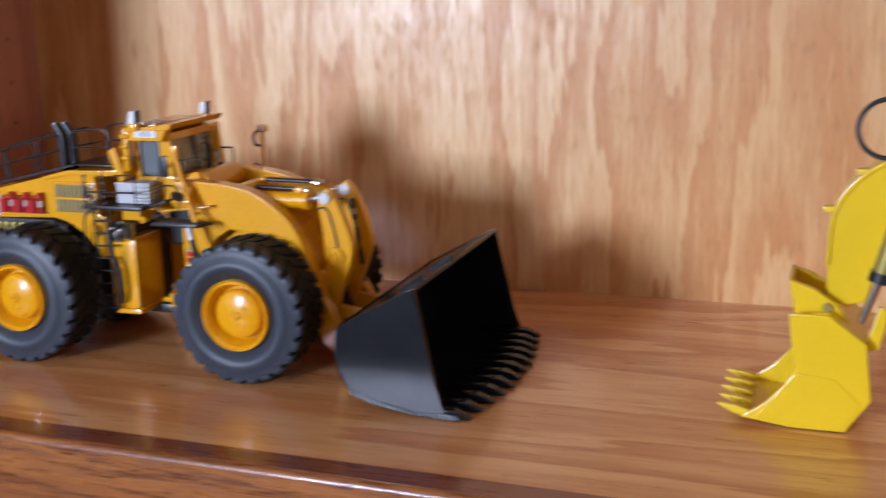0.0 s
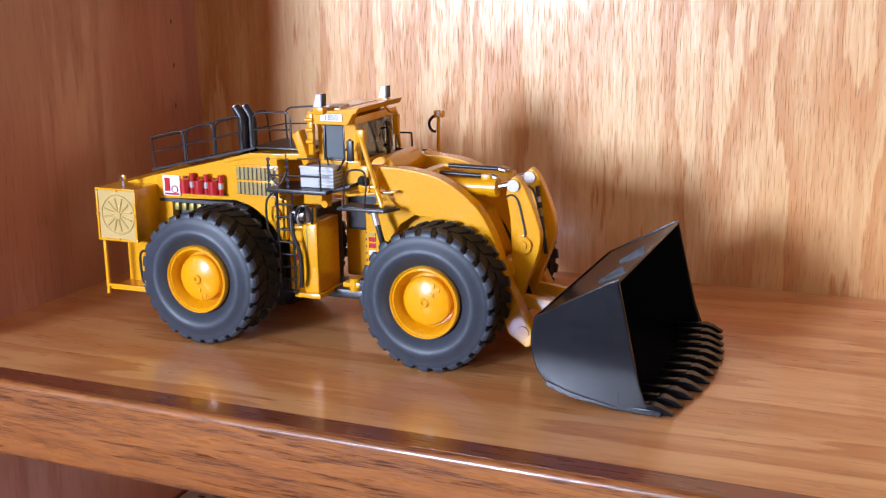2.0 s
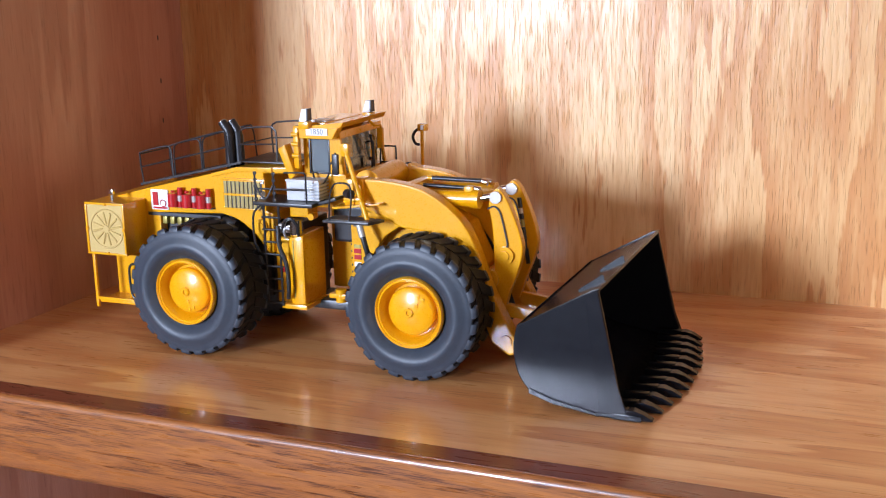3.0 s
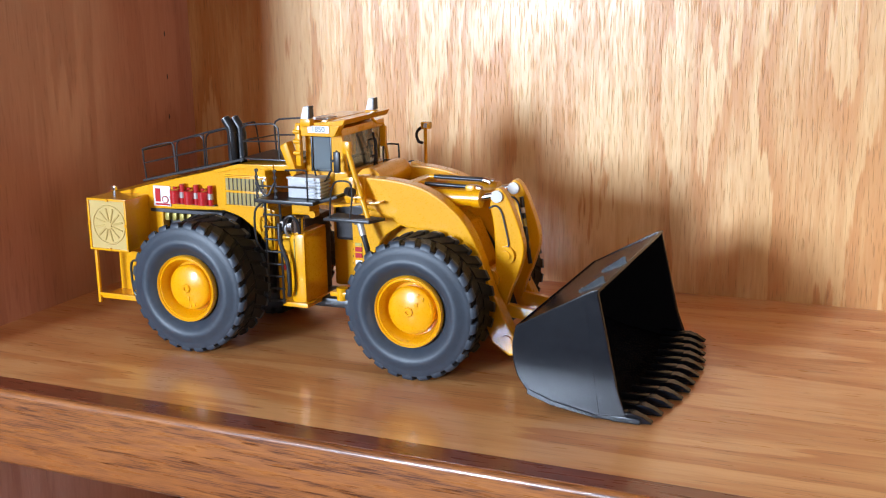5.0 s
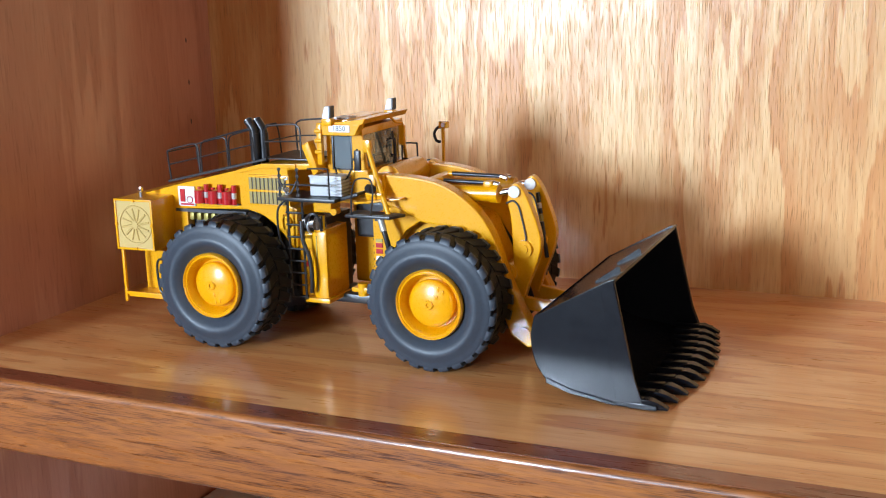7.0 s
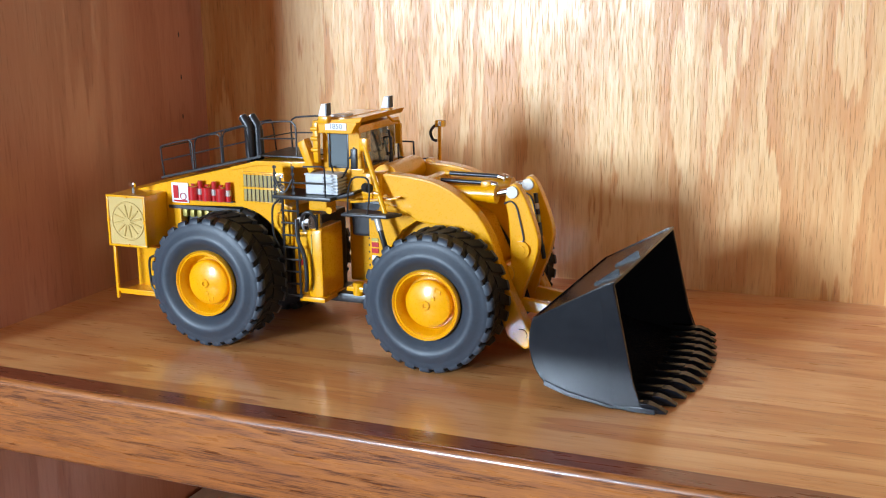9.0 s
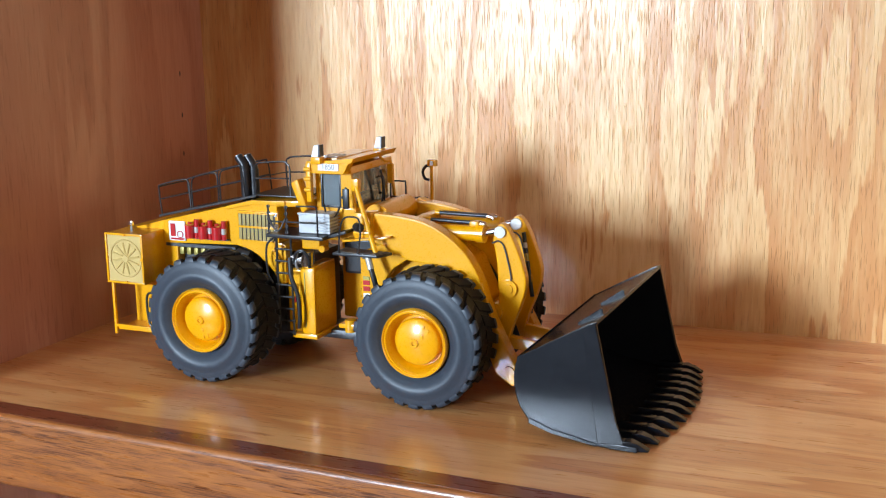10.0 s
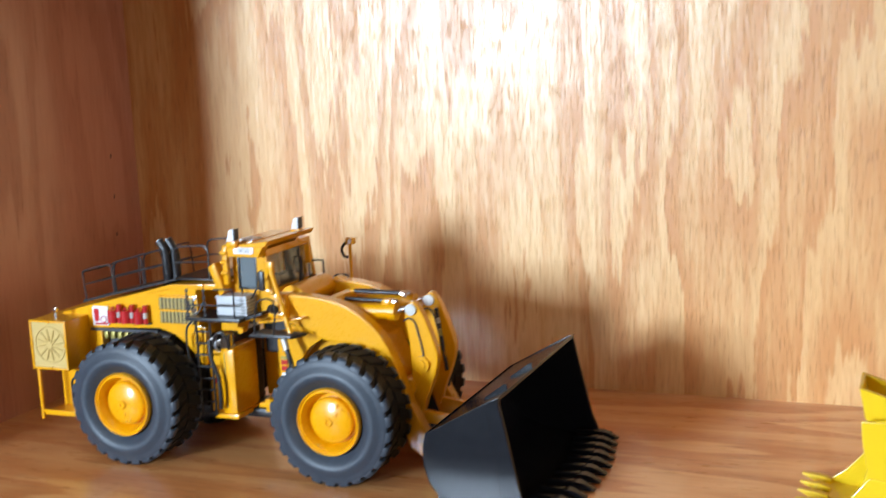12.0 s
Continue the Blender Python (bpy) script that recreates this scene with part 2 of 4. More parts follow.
structure("wall_west", box(X0 - 0.1, X0, Y0, Y1, -1.3, 1.3), M_ROOM, "unseen beige room wall, added to bounce light", "wall")
structure("wall_north", box(X0, X1, Y1, Y1 + 0.05, -1.3, 1.3), M_ROOM, "unseen beige wall closing the room behind the cabinet", "wall")


def pierced(a0, a1, d0, d1, o0, o1, z0, z1, along):
    """A wall with one opening, in four blocks."""
    w = None
    for p, q, lo, hi in ((a0, o0, -1.3, 1.3), (o1, a1, -1.3, 1.3), (o0, o1, -1.3, z0), (o0, o1, z1, 1.3)):
        w = box(p, q, d0, d1, lo, hi, bm=w) if along == "x" else box(d0, d1, p, q, lo, hi, bm=w)
    return w


structure("wall_south", pierced(X0, X1, Y0 - 0.1, Y0, -1.39, -0.85, 0.21, 0.99, "x"), M_ROOM, "beige painted wall with a tall window opening", "wall")
# the east opening is added, only to hold the warm fill lamp
structure("wall_east", pierced(Y0, Y1, X1, X1 + 0.1, -1.82, -0.58, -0.12, 0.92, "y"), M_ROOM, "unseen beige wall with an opening added for the fill lamp", "wall")

win = structure("window_1", box(-1.40, -0.84, Y0 - 0.02, Y0 + 0.015, 0.18, 0.215, 0.004), M_FRAME, "white painted window sill and sash", "window")
part("sash_bar", box(-1.130, -1.110, Y0 - 0.045, Y0 - 0.02, 0.215, 0.99, 0.003), M_FRAME, win)
part("sash_bar", box(-1.39, -0.85, Y0 - 0.043, Y0 - 0.022, 0.59, 0.61, 0.003), M_FRAME, win)

# ---- the cabinet ----
XL, XR, YB, YF = -0.305, 0.75, 0.238, -0.082
ZT, ZLOW = 0.365, -0.215
structure("cabinet_back", box(XL - 0.02, XR + 0.02, YB, YB + 0.012, ZLOW - 0.02, ZT + 0.02), M_BACK, "lacquered oak veneer cabinet back panel", "cabinet back")
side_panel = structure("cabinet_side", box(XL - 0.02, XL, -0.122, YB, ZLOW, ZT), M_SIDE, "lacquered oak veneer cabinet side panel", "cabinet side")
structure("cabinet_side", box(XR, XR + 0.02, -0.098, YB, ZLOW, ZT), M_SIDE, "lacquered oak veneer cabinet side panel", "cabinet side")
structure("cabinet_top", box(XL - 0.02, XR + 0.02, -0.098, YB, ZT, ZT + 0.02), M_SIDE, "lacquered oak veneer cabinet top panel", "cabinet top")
structure("cabinet_bottom_shelf", box(XL, XR, -0.09, YB, ZLOW - 0.02, ZLOW), M_SHELF, "lacquered oak veneer lower shelf", "shelf")


for y, z in ((0.203, 0.119), (0.204, 0.151), (0.204, 0.185)):
    b = bmesh.new()
    bmesh.ops.create_circle(b, cap_ends=True, segments=10, radius=1.0)
    for v in b.verts:
        v.co = (XL + 0.0003, y + v.co.x * 0.0009, z + v.co.y * 0.0022)
    part("nail_hole", b, M_INK, side_panel, "small dark filled nail hole", 0)


def slant(x):
    return -0.0845 - 0.018 * x


s = prism([(XL, slant(XL)), (XR, slant(XR)), (XR, YB), (XL, YB)], -0.019, 0.0, axis="z")
structure("display_shelf", s, M_SHELF, "glossy lacquered oak veneer display shelf", "shelf")
b = bmesh.new()
prof = [(0, -0.019), (0, -0.0035), (-0.0153, -0.0035), (-0.0153, 0.0)]
prof += [(-0.0155 - 0.0035 * math.sin(a), -0.0035 + 0.0035 * math.cos(a)) for a in (radians(q) for q in range(0, 91, 15))]
prof += [(-0.019 + 0.002 * (1 - math.cos(a)), -0.043 - 0.002 * math.sin(a)) for a in (radians(q) for q in range(0, 91, 30))]
prof += [(-0.006, -0.045), (-0.006, -0.019)]
ends = [[b.verts.new((x, slant(x) + p, q)) for p, q in prof] for x in (XL, XR)]
for k in range(len(prof)):
    n = (k + 1) % len(prof)
    b.faces.new((ends[0][k], ends[0][n], ends[1][n], ends[1][k]))
b.faces.new(ends[0])
b.faces.new(ends[1])
bmesh.ops.recalc_face_normals(b, faces=b.faces)
structure("shelf_nosing", b, M_NOSING, "lacquered reddish oak nosing along the shelf's front", "shelf edge", 40)
# nosing top cut as its own strip, with shade in its colour
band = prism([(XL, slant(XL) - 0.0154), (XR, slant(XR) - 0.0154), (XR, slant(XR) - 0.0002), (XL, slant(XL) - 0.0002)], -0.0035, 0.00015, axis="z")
structure("nosing_top", band, M_NOSE_TOP, "glossy stained top of the nosing, darkened for its shade", "shelf trim")

# ---- toy wheel loader ----
CY = 0.058
loader = thing("toy_wheel_loader", (-0.05, CY, 0), "yellow die-cast model wheel loader with black bucket on the shelf", "toy loader")


def wheel(cx, near):
    """A tyre with lugs on its shoulders, and a dished yellow rim with a hub cap."""
    cz, r = 0.0412, 0.0412
    yo = -0.004 if near else 2 * CY + 0.004
    d = 1 if near else -1
    wd = 0.034
    prof = [(0.0200, yo + d * 0.0040), (0.0220, yo + d * 0.0030), (0.0238, yo + d * 0.0008), (0.0260, yo - d * 0.0014), (0.0280, yo - d * 0.0025), (0.0296, yo - d * 0.0027), (0.0314, yo - d * 0.0021), (0.0335, yo - d * 0.0009),
            (0.0360, yo + d * 0.0001), (0.0380, yo + d * 0.0004), (0.0387, yo + d * 0.0010), (0.0387, yo + d * 0.0014), (0.0366, yo + d * 0.0040), (0.0368, yo + d * (wd - 0.001)), (0.030, yo + d * wd), (0.018, yo + d * (wd - 0.002)), (0.0, yo + d * (wd - 0.004))]
    tyre = part("tyre", lathe(prof, cx, cz, 72), M_RUB, loader, "grey-black rubber tyre with chunky lugs", 50)
    # floor of the gaps between lugs, their shade put into its colour
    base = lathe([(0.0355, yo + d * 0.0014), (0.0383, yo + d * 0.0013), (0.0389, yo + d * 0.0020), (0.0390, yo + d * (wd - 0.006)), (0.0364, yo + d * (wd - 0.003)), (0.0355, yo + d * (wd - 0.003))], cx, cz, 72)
    part("tread_base", base, M_RUB_SHADED, tyre, "", 40)
    shoulder, bars, count = [None, None], [None, None], 26
    pitch = 2 * math.pi / count
    for k in range(count):
        for half in (0, 1):
            a0 = pitch * (k + 0.5 * half + (0.31 if cx > -0.05 else 0.12))
            y0, e = (yo, d) if half == 0 else (yo + d * wd, -d)
            # the lug's end wraps over the shoulder, its bar slants across the tread
            rows = [(0.0372, 0.0004, 0.68, 0), (0.0390, 0.0005, 0.66, 0), (0.0404, 0.0010, 0.64, 0), (0.0412, 0.0024, 0.62, 0.01), (0.0411, 0.0050, 0.60, 0.03)]
            for target, sect in ((0, rows), (1, [(0.0410, 0.0050, 0.62, 0.03), (0.0399, 0.0085, 0.74, 0.08), (0.0398, 0.0163, 0.80, 0.15)])):
                b, grid = bmesh.new(), []
                for rr, yy, w_, sk in sect:
                    deep = 0.0372
                    ring_ = [(a0 + sk + pitch * w_ * u, rr - 0.0005 * (abs(u) > 0.45)) for u in (-0.5, -0.42, 0.0, 0.42, 0.5)]
                    ring_ = [(ring_[0][0], min(deep, rr - 0.0004))] + ring_ + [(ring_[-1][0], min(deep, rr - 0.0004))]
                    grid.append([b.verts.new((cx + q * math.cos(a), y0 + e * yy, cz + q * math.sin(a))) for a, q in ring_])
                for p, q in zip(grid, grid[1:]):
                    for n in range(len(p) - 1):
                        b.faces.new((p[n], p[n + 1], q[n + 1], q[n]))
                b.faces.new(grid[0])
                b.faces.new(grid[-1])
                bmesh.ops.recalc_face_normals(b, faces=b.faces)
                if target == 0:
                    shoulder[half] = joined(shoulder[half], b)
                else:
                    bars[half] = joined(bars[half], b)
    for half in (0, 1):
        part("shoulder_tread", shoulder[half], M_RUB, tyre, "", 45)
        part("tread", bars[half], M_RUB_SHADED, tyre, "", 30)
    y1 = yo + d * 0.0002
    rimp = [(0.0208, y1 + d * 0.004), (0.0211, y1), (0.0206, y1 - d * 0.0010), (0.0200, y1 - d * 0.0006), (0.0196, y1 + d * 0.0006), (0.0190, y1 + d * 0.0004), (0.0185, y1 - d * 0.0001), (0.0179, y1 + d * 0.0010),
            (0.0170, y1 + d * 0.0060), (0.0155, y1 + d * 0.0085), (0.0, y1 + d * 0.0085)]
    rim = part("rim", lathe(rimp, cx, cz, 56), M_YEL, loader, "glossy yellow dished wheel rim", 50)
    y2 = y1 + d * 0.0085
    cap = lathe([(0.0141, y2), (0.0144, y2 - d * 0.0036), (0.0141, y2 - d * 0.0046), (0.0133, y2 - d * 0.0054), (0.0115, y2 - d * 0.0062), (0.0090, y2 - d * 0.0069), (0.0060, y2 - d * 0.0075), (0.0030, y2 - d * 0.0079), (0.0, y2 - d * 0.0080)], cx, cz, 56)
    part("hub_cap", cap, M_YEL, rim, "", 50)
    y3 = y2 - d * 0.0078
    boss = lathe([(0.0029, y3 + d * 0.0006), (0.0029, y3 - d * 0.0008), (0.0023, y3 - d * 0.0013), (0.0014, y3 - d * 0.0013), (0.0012, y3 - d * 0.0004), (0.0, y3 - d * 0.0004)], cx, cz, 8)
    part("hub_boss", boss, M_YEL, rim, "", 25)
    turn = 0.75 if cx > -0.05 else -0.15
    for rr, da, w_, h_ in ((0.0064, 0.0, 0.0009, 0.0013), (0.0108, 0.28, 0.0006, 0.0014), (0.0112, -0.02, 0.0006, 0.0012)):
        a = turn + da - (1.3 if cx < -0.05 else 0.0)
        yk = y2 - d * (0.0079 - 15 * rr * rr)
        px, pz = cx + rr * math.cos(a), cz + rr * math.sin(a)
        part("hub_badge", box(px - w_, px + w_, min(yk, yk - d * 0.0007), max(yk, yk - d * 0.0007), pz - h_, pz + h_, 0.0003), M_YEL, rim)


for wx in (0.001, -0.1493):
    for near in (True, False):
        wheel(wx, near)

# bucket
B0, B1 = -0.0205, 0.130


def flared(bm):
    """Spreads the bucket's near cheek outwards towards its lower front corner."""
    for v in bm.verts:
        if v.co.y < 0.0:
            v.co.y -= 0.0190 * (v.co.x - 0.071) - 0.0357 * (v.co.z - 0.0455)
    return bm


back = arc2([(0.0712, 0.0455), (0.0695, 0.036), (0.0700, 0.027), (0.0730, 0.0175), (0.0790, 0.0095)], 5) + [(0.092, 0.0050), (0.119, 0.0006), (0.130, 0.0004)]
inner = [(x + 0.0016, z + 0.0012) for x, z in back]
bucket = part("bucket", flared(prism(back + inner[::-1], B0 + 0.001, B1 - 0.001)), M_BLK, loader, "glossy black wide rock bucket")
side = back + [(0.1325, 0.0022), (0.1275, 0.0160), (0.1155, 0.0692), (0.1120, 0.0682)]
for y0, y1 in ((B0, B0 + 0.0022), (B1 - 0.0022, B1)):
    part("side_plate", flared(prism(side, y0, y1, 0.0007)), M_BLK, bucket)
    yy = y0 - 0.0006 if y0 < 0 else y1 - 0.0002
    part("side_cutter", flared(prism([(0.1085, 0.0650), (0.1150, 0.0688), (0.1275, 0.0165), (0.1325, 0.0032), (0.1180, 0.0030)], yy, yy + 0.0008, 0.0002)), M_BLK, bucket)
    part("heel_strip", flared(prism([(0.0785, 0.0120), (0.092, 0.0072), (0.1175, 0.0025), (0.1175, 0.0008), (0.092, 0.0046), (0.0785, 0.0090)], yy - 0.0002, yy + 0.0007, 0.0002)), M_BLK, bucket)
    part("corner_shroud", flared(box(0.1245, 0.1400, yy - 0.0004, yy + 0.003, 0.0006, 0.0036, 0.0004)), M_BLK, bucket)
top = [(0.0708, 0.0448), (0.1150, 0.0688), (0.1158, 0.0672), (0.0720, 0.0432)]
part("top_plate", prism(top, B0 + 0.0005, B1 - 0.0005, 0.0003), M_BLK, bucket, "black top plate mirroring the wood")
part("top_plate", prism([(0.1135, 0.0682), (0.1158, 0.0694), (0.1163, 0.0684), (0.1140, 0.0672)], B0, B1, 0.0002), M_BLK, bucket)
for y in (0.004, 0.050):
    rib = part("lift_rib", prism([(0.0985, 0.0596), (0.1125, 0.0672), (0.1122, 0.0700), (0.1110, 0.0702), (0.0985, 0.0612)], y, y + 0.0007), M_BLK, bucket)
    for q in (0.1000, 0.1035, 0.1070, 0.1105):
        part("rivet", cyl((q, y + 0.0018, 0.0600 + (q - 0.098) * 0.54), (q, y + 0.0018, 0.0611 + (q - 0.098) * 0.54), 0.0007, 8), M_PIN, rib)
lip = prism([(0.1190, B0 - 0.0010), (0.1320, B0 - 0.0020), (0.1405, 0.030), (0.1405, 0.082), (0.1310, B1 - 0.001), (0.1190, B1 - 0.001)], 0.0007, 0.0030, 0.0004, axis="z")
part("lip_plate", lip, M_BLK, bucket)
for k in range(12):
    u = k / 11
    y = B0 + 0.0003 + u * (B1 - B0 - 0.0043)
    x0 = 0.1335 + 0.0090 * min(1, min(u, 1 - u) / 0.33)
    xt = x0 + 0.0120
    tooth = bmesh.new()
    prof = [(x0 - 0.006, 0.0008), (x0 - 0.006, 0.0052), (x0 + 0.002, 0.0060), (x0 + 0.007, 0.0044), (xt, 0.0016), (xt, 0.0009), (x0 + 0.004, 0.0006)]
    t_ = prism(prof, y - 0.0033, y + 0.0033, 0.0006)
    for v in t_.verts:
        if v.co.x > x0 + 0.003:
            v.co.y = y + (v.co.y - y) * 0.72
    part("tooth", t_, M_BLK, bucket)
    part("tooth_adapter", box(x0 - 0.016, x0 - 0.001, y - 0.0025, y + 0.0025, 0.0026, 0.0064, 0.0009), M_BLK, bucket)

# lift arms
armp = arc2([(-0.0470, 0.1085), (-0.0400, 0.1105), (-0.0180, 0.1090), (0.0000, 0.1040), (0.0180, 0.0910), (0.0285, 0.0750), (0.0375, 0.0500), (0.0475, 0.0300), (0.0535, 0.0190)], 4)
armp += [(0.0520, 0.0105), (0.0490, 0.0095)] + arc2([(0.0385, 0.0165), (0.0330, 0.0310), (0.0245, 0.0555), (0.0150, 0.0715), (0.0040, 0.0795), (-0.0110, 0.0815), (-0.0200, 0.0830), (-0.0285, 0.0880), (-0.0470, 0.0935)], 4)
for y0, y1 in ((0.0315, 0.0415), (0.0850, 0.0950)):
    arm = part("lift_arm", prism(armp, y0, y1, 0.0011), M_YEL, loader, "broad curved yellow lift arm")
    part("arm_pin", cyl((0.0475, y0 - 0.0012, 0.0185), (0.0475, y1 + 0.0012, 0.0185), 0.0036, 20), M_YEL, arm)
    part("hinge_block", box(-0.0545, -0.0478, y0 - 0.0015, y1, 0.0945, 0.1105, 0.0012), M_YEL, arm)
    part("hinge_block", box(-0.0470, -0.0412, y0 - 0.0022, y1 - 0.001, 0.0940, 0.1112, 0.0012), M_YEL, arm)
    part("hinge_pin", cyl((-0.0505, y0 - 0.004, 0.1010), (-0.0505, y0, 0.1010), 0.0024, 16), M_CHR, arm, "chrome hinge pin")
part("cross_tube", cyl((-0.044, 0.0415, 0.1060), (-0.044, 0.0850, 0.1060), 0.0085, 28), M_YEL, loader)
part("cross_tube", cyl((0.033, 0.0415, 0.0520), (0.033, 0.0850, 0.0520), 0.0060, 24), M_YEL, loader)

# bell cranks with their tilt cylinders and links
crank = arc2([(0.0340, 0.1030), (0.0375, 0.1065), (0.0415, 0.1040), (0.0460, 0.0960), (0.0520, 0.0800), (0.0535, 0.0690), (0.0500, 0.0560), (0.0455, 0.0450), (0.0420, 0.0330)], 5)
crank += [(0.0390, 0.0330)] + arc2([(0.0372, 0.0440), (0.0360, 0.0600), (0.0355, 0.0750), (0.0345, 0.0860), (0.0325, 0.0960)], 4)
for yc in (0.0475, 0.0765):
    cr = part("bell_crank", prism(crank, yc - 0.0032, yc + 0.0032, 0.0009), M_YEL, loader, "yellow bell crank lever")
    part("pivot_boss", cyl((0.0430, yc - 0.0052, 0.0670), (0.0430, yc + 0.0052, 0.0670), 0.0054, 24), M_YEL, cr)
    part("pivot_boss", cyl((0.0430, yc - 0.0060, 0.0670), (0.0430, yc + 0.0060, 0.0670), 0.0030, 16), M_YEL, cr)
    part("crank_pin", cyl((0.0375, yc - 0.0050, 0.1015), (0.0375, yc + 0.0050, 0.1015), 0.0036, 20), M_PIN, cr, "bright steel pin")
    hose = arc([(0.0325, yc - 0.0040, 0.0945), (0.0365, yc - 0.0040, 0.0960), (0.0400, yc - 0.0040, 0.0930), (0.0425, yc - 0.0040, 0.0840), (0.0445, yc - 0.0040, 0.0745), (0.0440, yc - 0.0040, 0.0715)], 5)
    part("grease_line", tube(hose, 0.00055, 6), M_DKGRY, cr)
    part("tilt_cylinder", cyl((-0.028, yc, 0.0985), (0.0245, yc, 0.0990), 0.0048, 24), M_YEL, loader, "yellow hydraulic cylinder")
    part("cylinder_gland", cyl((0.0215, yc, 0.0990), (0.0265, yc, 0.0990), 0.0056, 24), M_YEL, loader)
    part("piston_rod", cyl((0.0245, yc, 0.0990), (0.0355, yc, 0.1015), 0.0023, 16), M_CHR, loader, "chrome piston rod")
    part("bucket_link", prism([(0.0395, 0.0360), (0.0440, 0.0370), (0.0720, 0.0330), (0.0720, 0.0270), (0.0430, 0.0290)], yc - 0.0022, yc + 0.0022, 0.0007), M_YEL, loader)
    for z0, z1, m_ in ((0.0905, 0.0965, M_BLKP), (0.0870, 0.0900, M_PIN), (0.0835, 0.0868, M_BLKP), (0.0790, 0.0830, M_BRASS), (0.0560, 0.0785, M_BLKP)):
        if yc > 0.06:
            part("crank_hose", tube([(0.0425 + (0.0965 - z0) * 0.14, yc - 0.0046, z0), (0.0425 + (0.0965 - z1) * 0.14, yc - 0.0046, z1)], 0.0013, 10), m_, cr)
for y, z in ((0.0500, 0.1055), (0.0640, 0.1075), (0.0710, 0.1065)):
    h = part("hydraulic_line", cyl((-0.012, y, z), (0.022, y, z - 0.0005), 0.0012, 10), M_BLKP, loader, "black hydraulic line")
    part("line_fitting", cyl((0.0215, y, z - 0.0005), (0.0255, y, z - 0.0015), 0.0019, 12), M_CHR, h, "chrome fitting")
    part("line_fitting", cyl((-0.0135, y, z), (-0.0105, y, z), 0.0017, 12), M_YEL, h)
part("line_bracket", box(0.0165, 0.0225, 0.0460, 0.0530, 0.1005, 0.1065, 0.0010), M_YEL, loader)
part("line_bracket", box(-0.0200, -0.0130, 0.0440, 0.0720, 0.1020, 0.1075, 0.0012), M_YEL, loader)

# front frame with its steps and fenders
part("front_frame", prism([(-0.046, 0.030), (-0.050, 0.088), (-0.020, 0.094), (0.012, 0.080), (0.026, 0.050), (0.022, 0.024)], 0.0420, 0.0845, 0.0020), M_YEL, loader)
fend = [(-0.0520, 0.0855), (-0.0300, 0.0935), (-0.0180, 0.0880), (-0.0200, 0.0825), (-0.0290, 0.0765)] + arc2([(-0.0340, 0.0700), (-0.0390, 0.0620), (-0.0440, 0.0520)], 4) + [(-0.0515, 0.0500)]
for y0 in (0.0328, 0.0960):
    fp = part("frame_plate", prism(fend, y0, y0 + 0.0080, 0.0007), M_YEL, loader)
    part("deck_plate", prism([(-0.0600, 0.0925), (-0.0285, 0.0965), (-0.0285, 0.0975), (-0.0600, 0.0940)], y0 - 0.008, y0 + 0.004, 0.0003), M_YEL, fp)
axle = part("axle", cyl((0.001, 0.012, 0.0412), (0.001, 0.104, 0.0412), 0.0115, 24), M_YEL, loader)
part("axle", cyl((-0.1493, 0.012, 0.0412), (-0.1493, 0.104, 0.0412), 0.0115, 24), M_YEL, loader)
step = part("access_step", prism([(-0.0600, 0.0120), (-0.0300, 0.0120), (-0.0250, 0.0240), (-0.0600, 0.0290)], 0.0868, 0.0886, 0.0004, axis="z"), M_BLKP, loader, "black access step")
part("step_mat", prism([(-0.0585, 0.0140), (-0.0310, 0.0140), (-0.0270, 0.0230), (-0.0585, 0.0275)], 0.0885, 0.0889, 0.0, axis="z"), M_DKGRY, step)
part("step_rail", tube(arc([(-0.0560, 0.0130, 0.0880), (-0.0562, 0.0150, 0.1010), (-0.0550, 0.0180, 0.1085), (-0.0500, 0.0190, 0.1100), (-0.0450, 0.0190, 0.1085), (-0.0435, 0.0180, 0.1010), (-0.0430, 0.0130, 0.0880)], 5), 0.00055, 8), M_BLKP, loader, "black hand rail")
part("mirror_post", tube([(-0.0340, 0.0200, 0.0870), (-0.0420, 0.0240, 0.1050), (-0.0520, 0.0300, 0.1275)], 0.0016, 10), M_YEL, loader, "yellow mirror post")
part("mirror_head", box(-0.0550, -0.0495, 0.0285, 0.0325, 0.1240, 0.1320, 0.0010), M_YEL, loader)
part("post_clamp", box(-0.0500, -0.0385, 0.0205, 0.0255, 0.0985, 0.1010, 0.0008), M_YEL, loader)
part("work_lamp", cyl((-0.0480, 0.0215, 0.1035), (-0.0440, 0.0190, 0.1035), 0.0028, 16), M_BLKP, loader, "small black work lamp")
for k, (z, c) in enumerate(((0.0822, M_DKGRY), (0.0690, M_BRASS), (0.0660, M_RED), (0.0622, M_RED), (0.0578, M_WHT))):
    part("decal", box(-0.0500, -0.0455, 0.0322, 0.0329, z - 0.0010 - 0.0004 * (k > 1), z + 0.0010 + 0.0004 * (k > 1)), c, loader)
part("grab_hose", tube(arc([(-0.0400, 0.0215, 0.0840), (-0.0375, 0.0195, 0.0780), (-0.0350, 0.0195, 0.0690), (-0.0355, 0.0215, 0.0640)], 5), 0.0017, 10), M_BLKP, loader)
part("hose_sleeve", tube([(-0.0405, 0.0212, 0.0855), (-0.0375, 0.0192, 0.0780)], 0.0021, 10), M_PIN, loader, "bright steel hose sleeve")

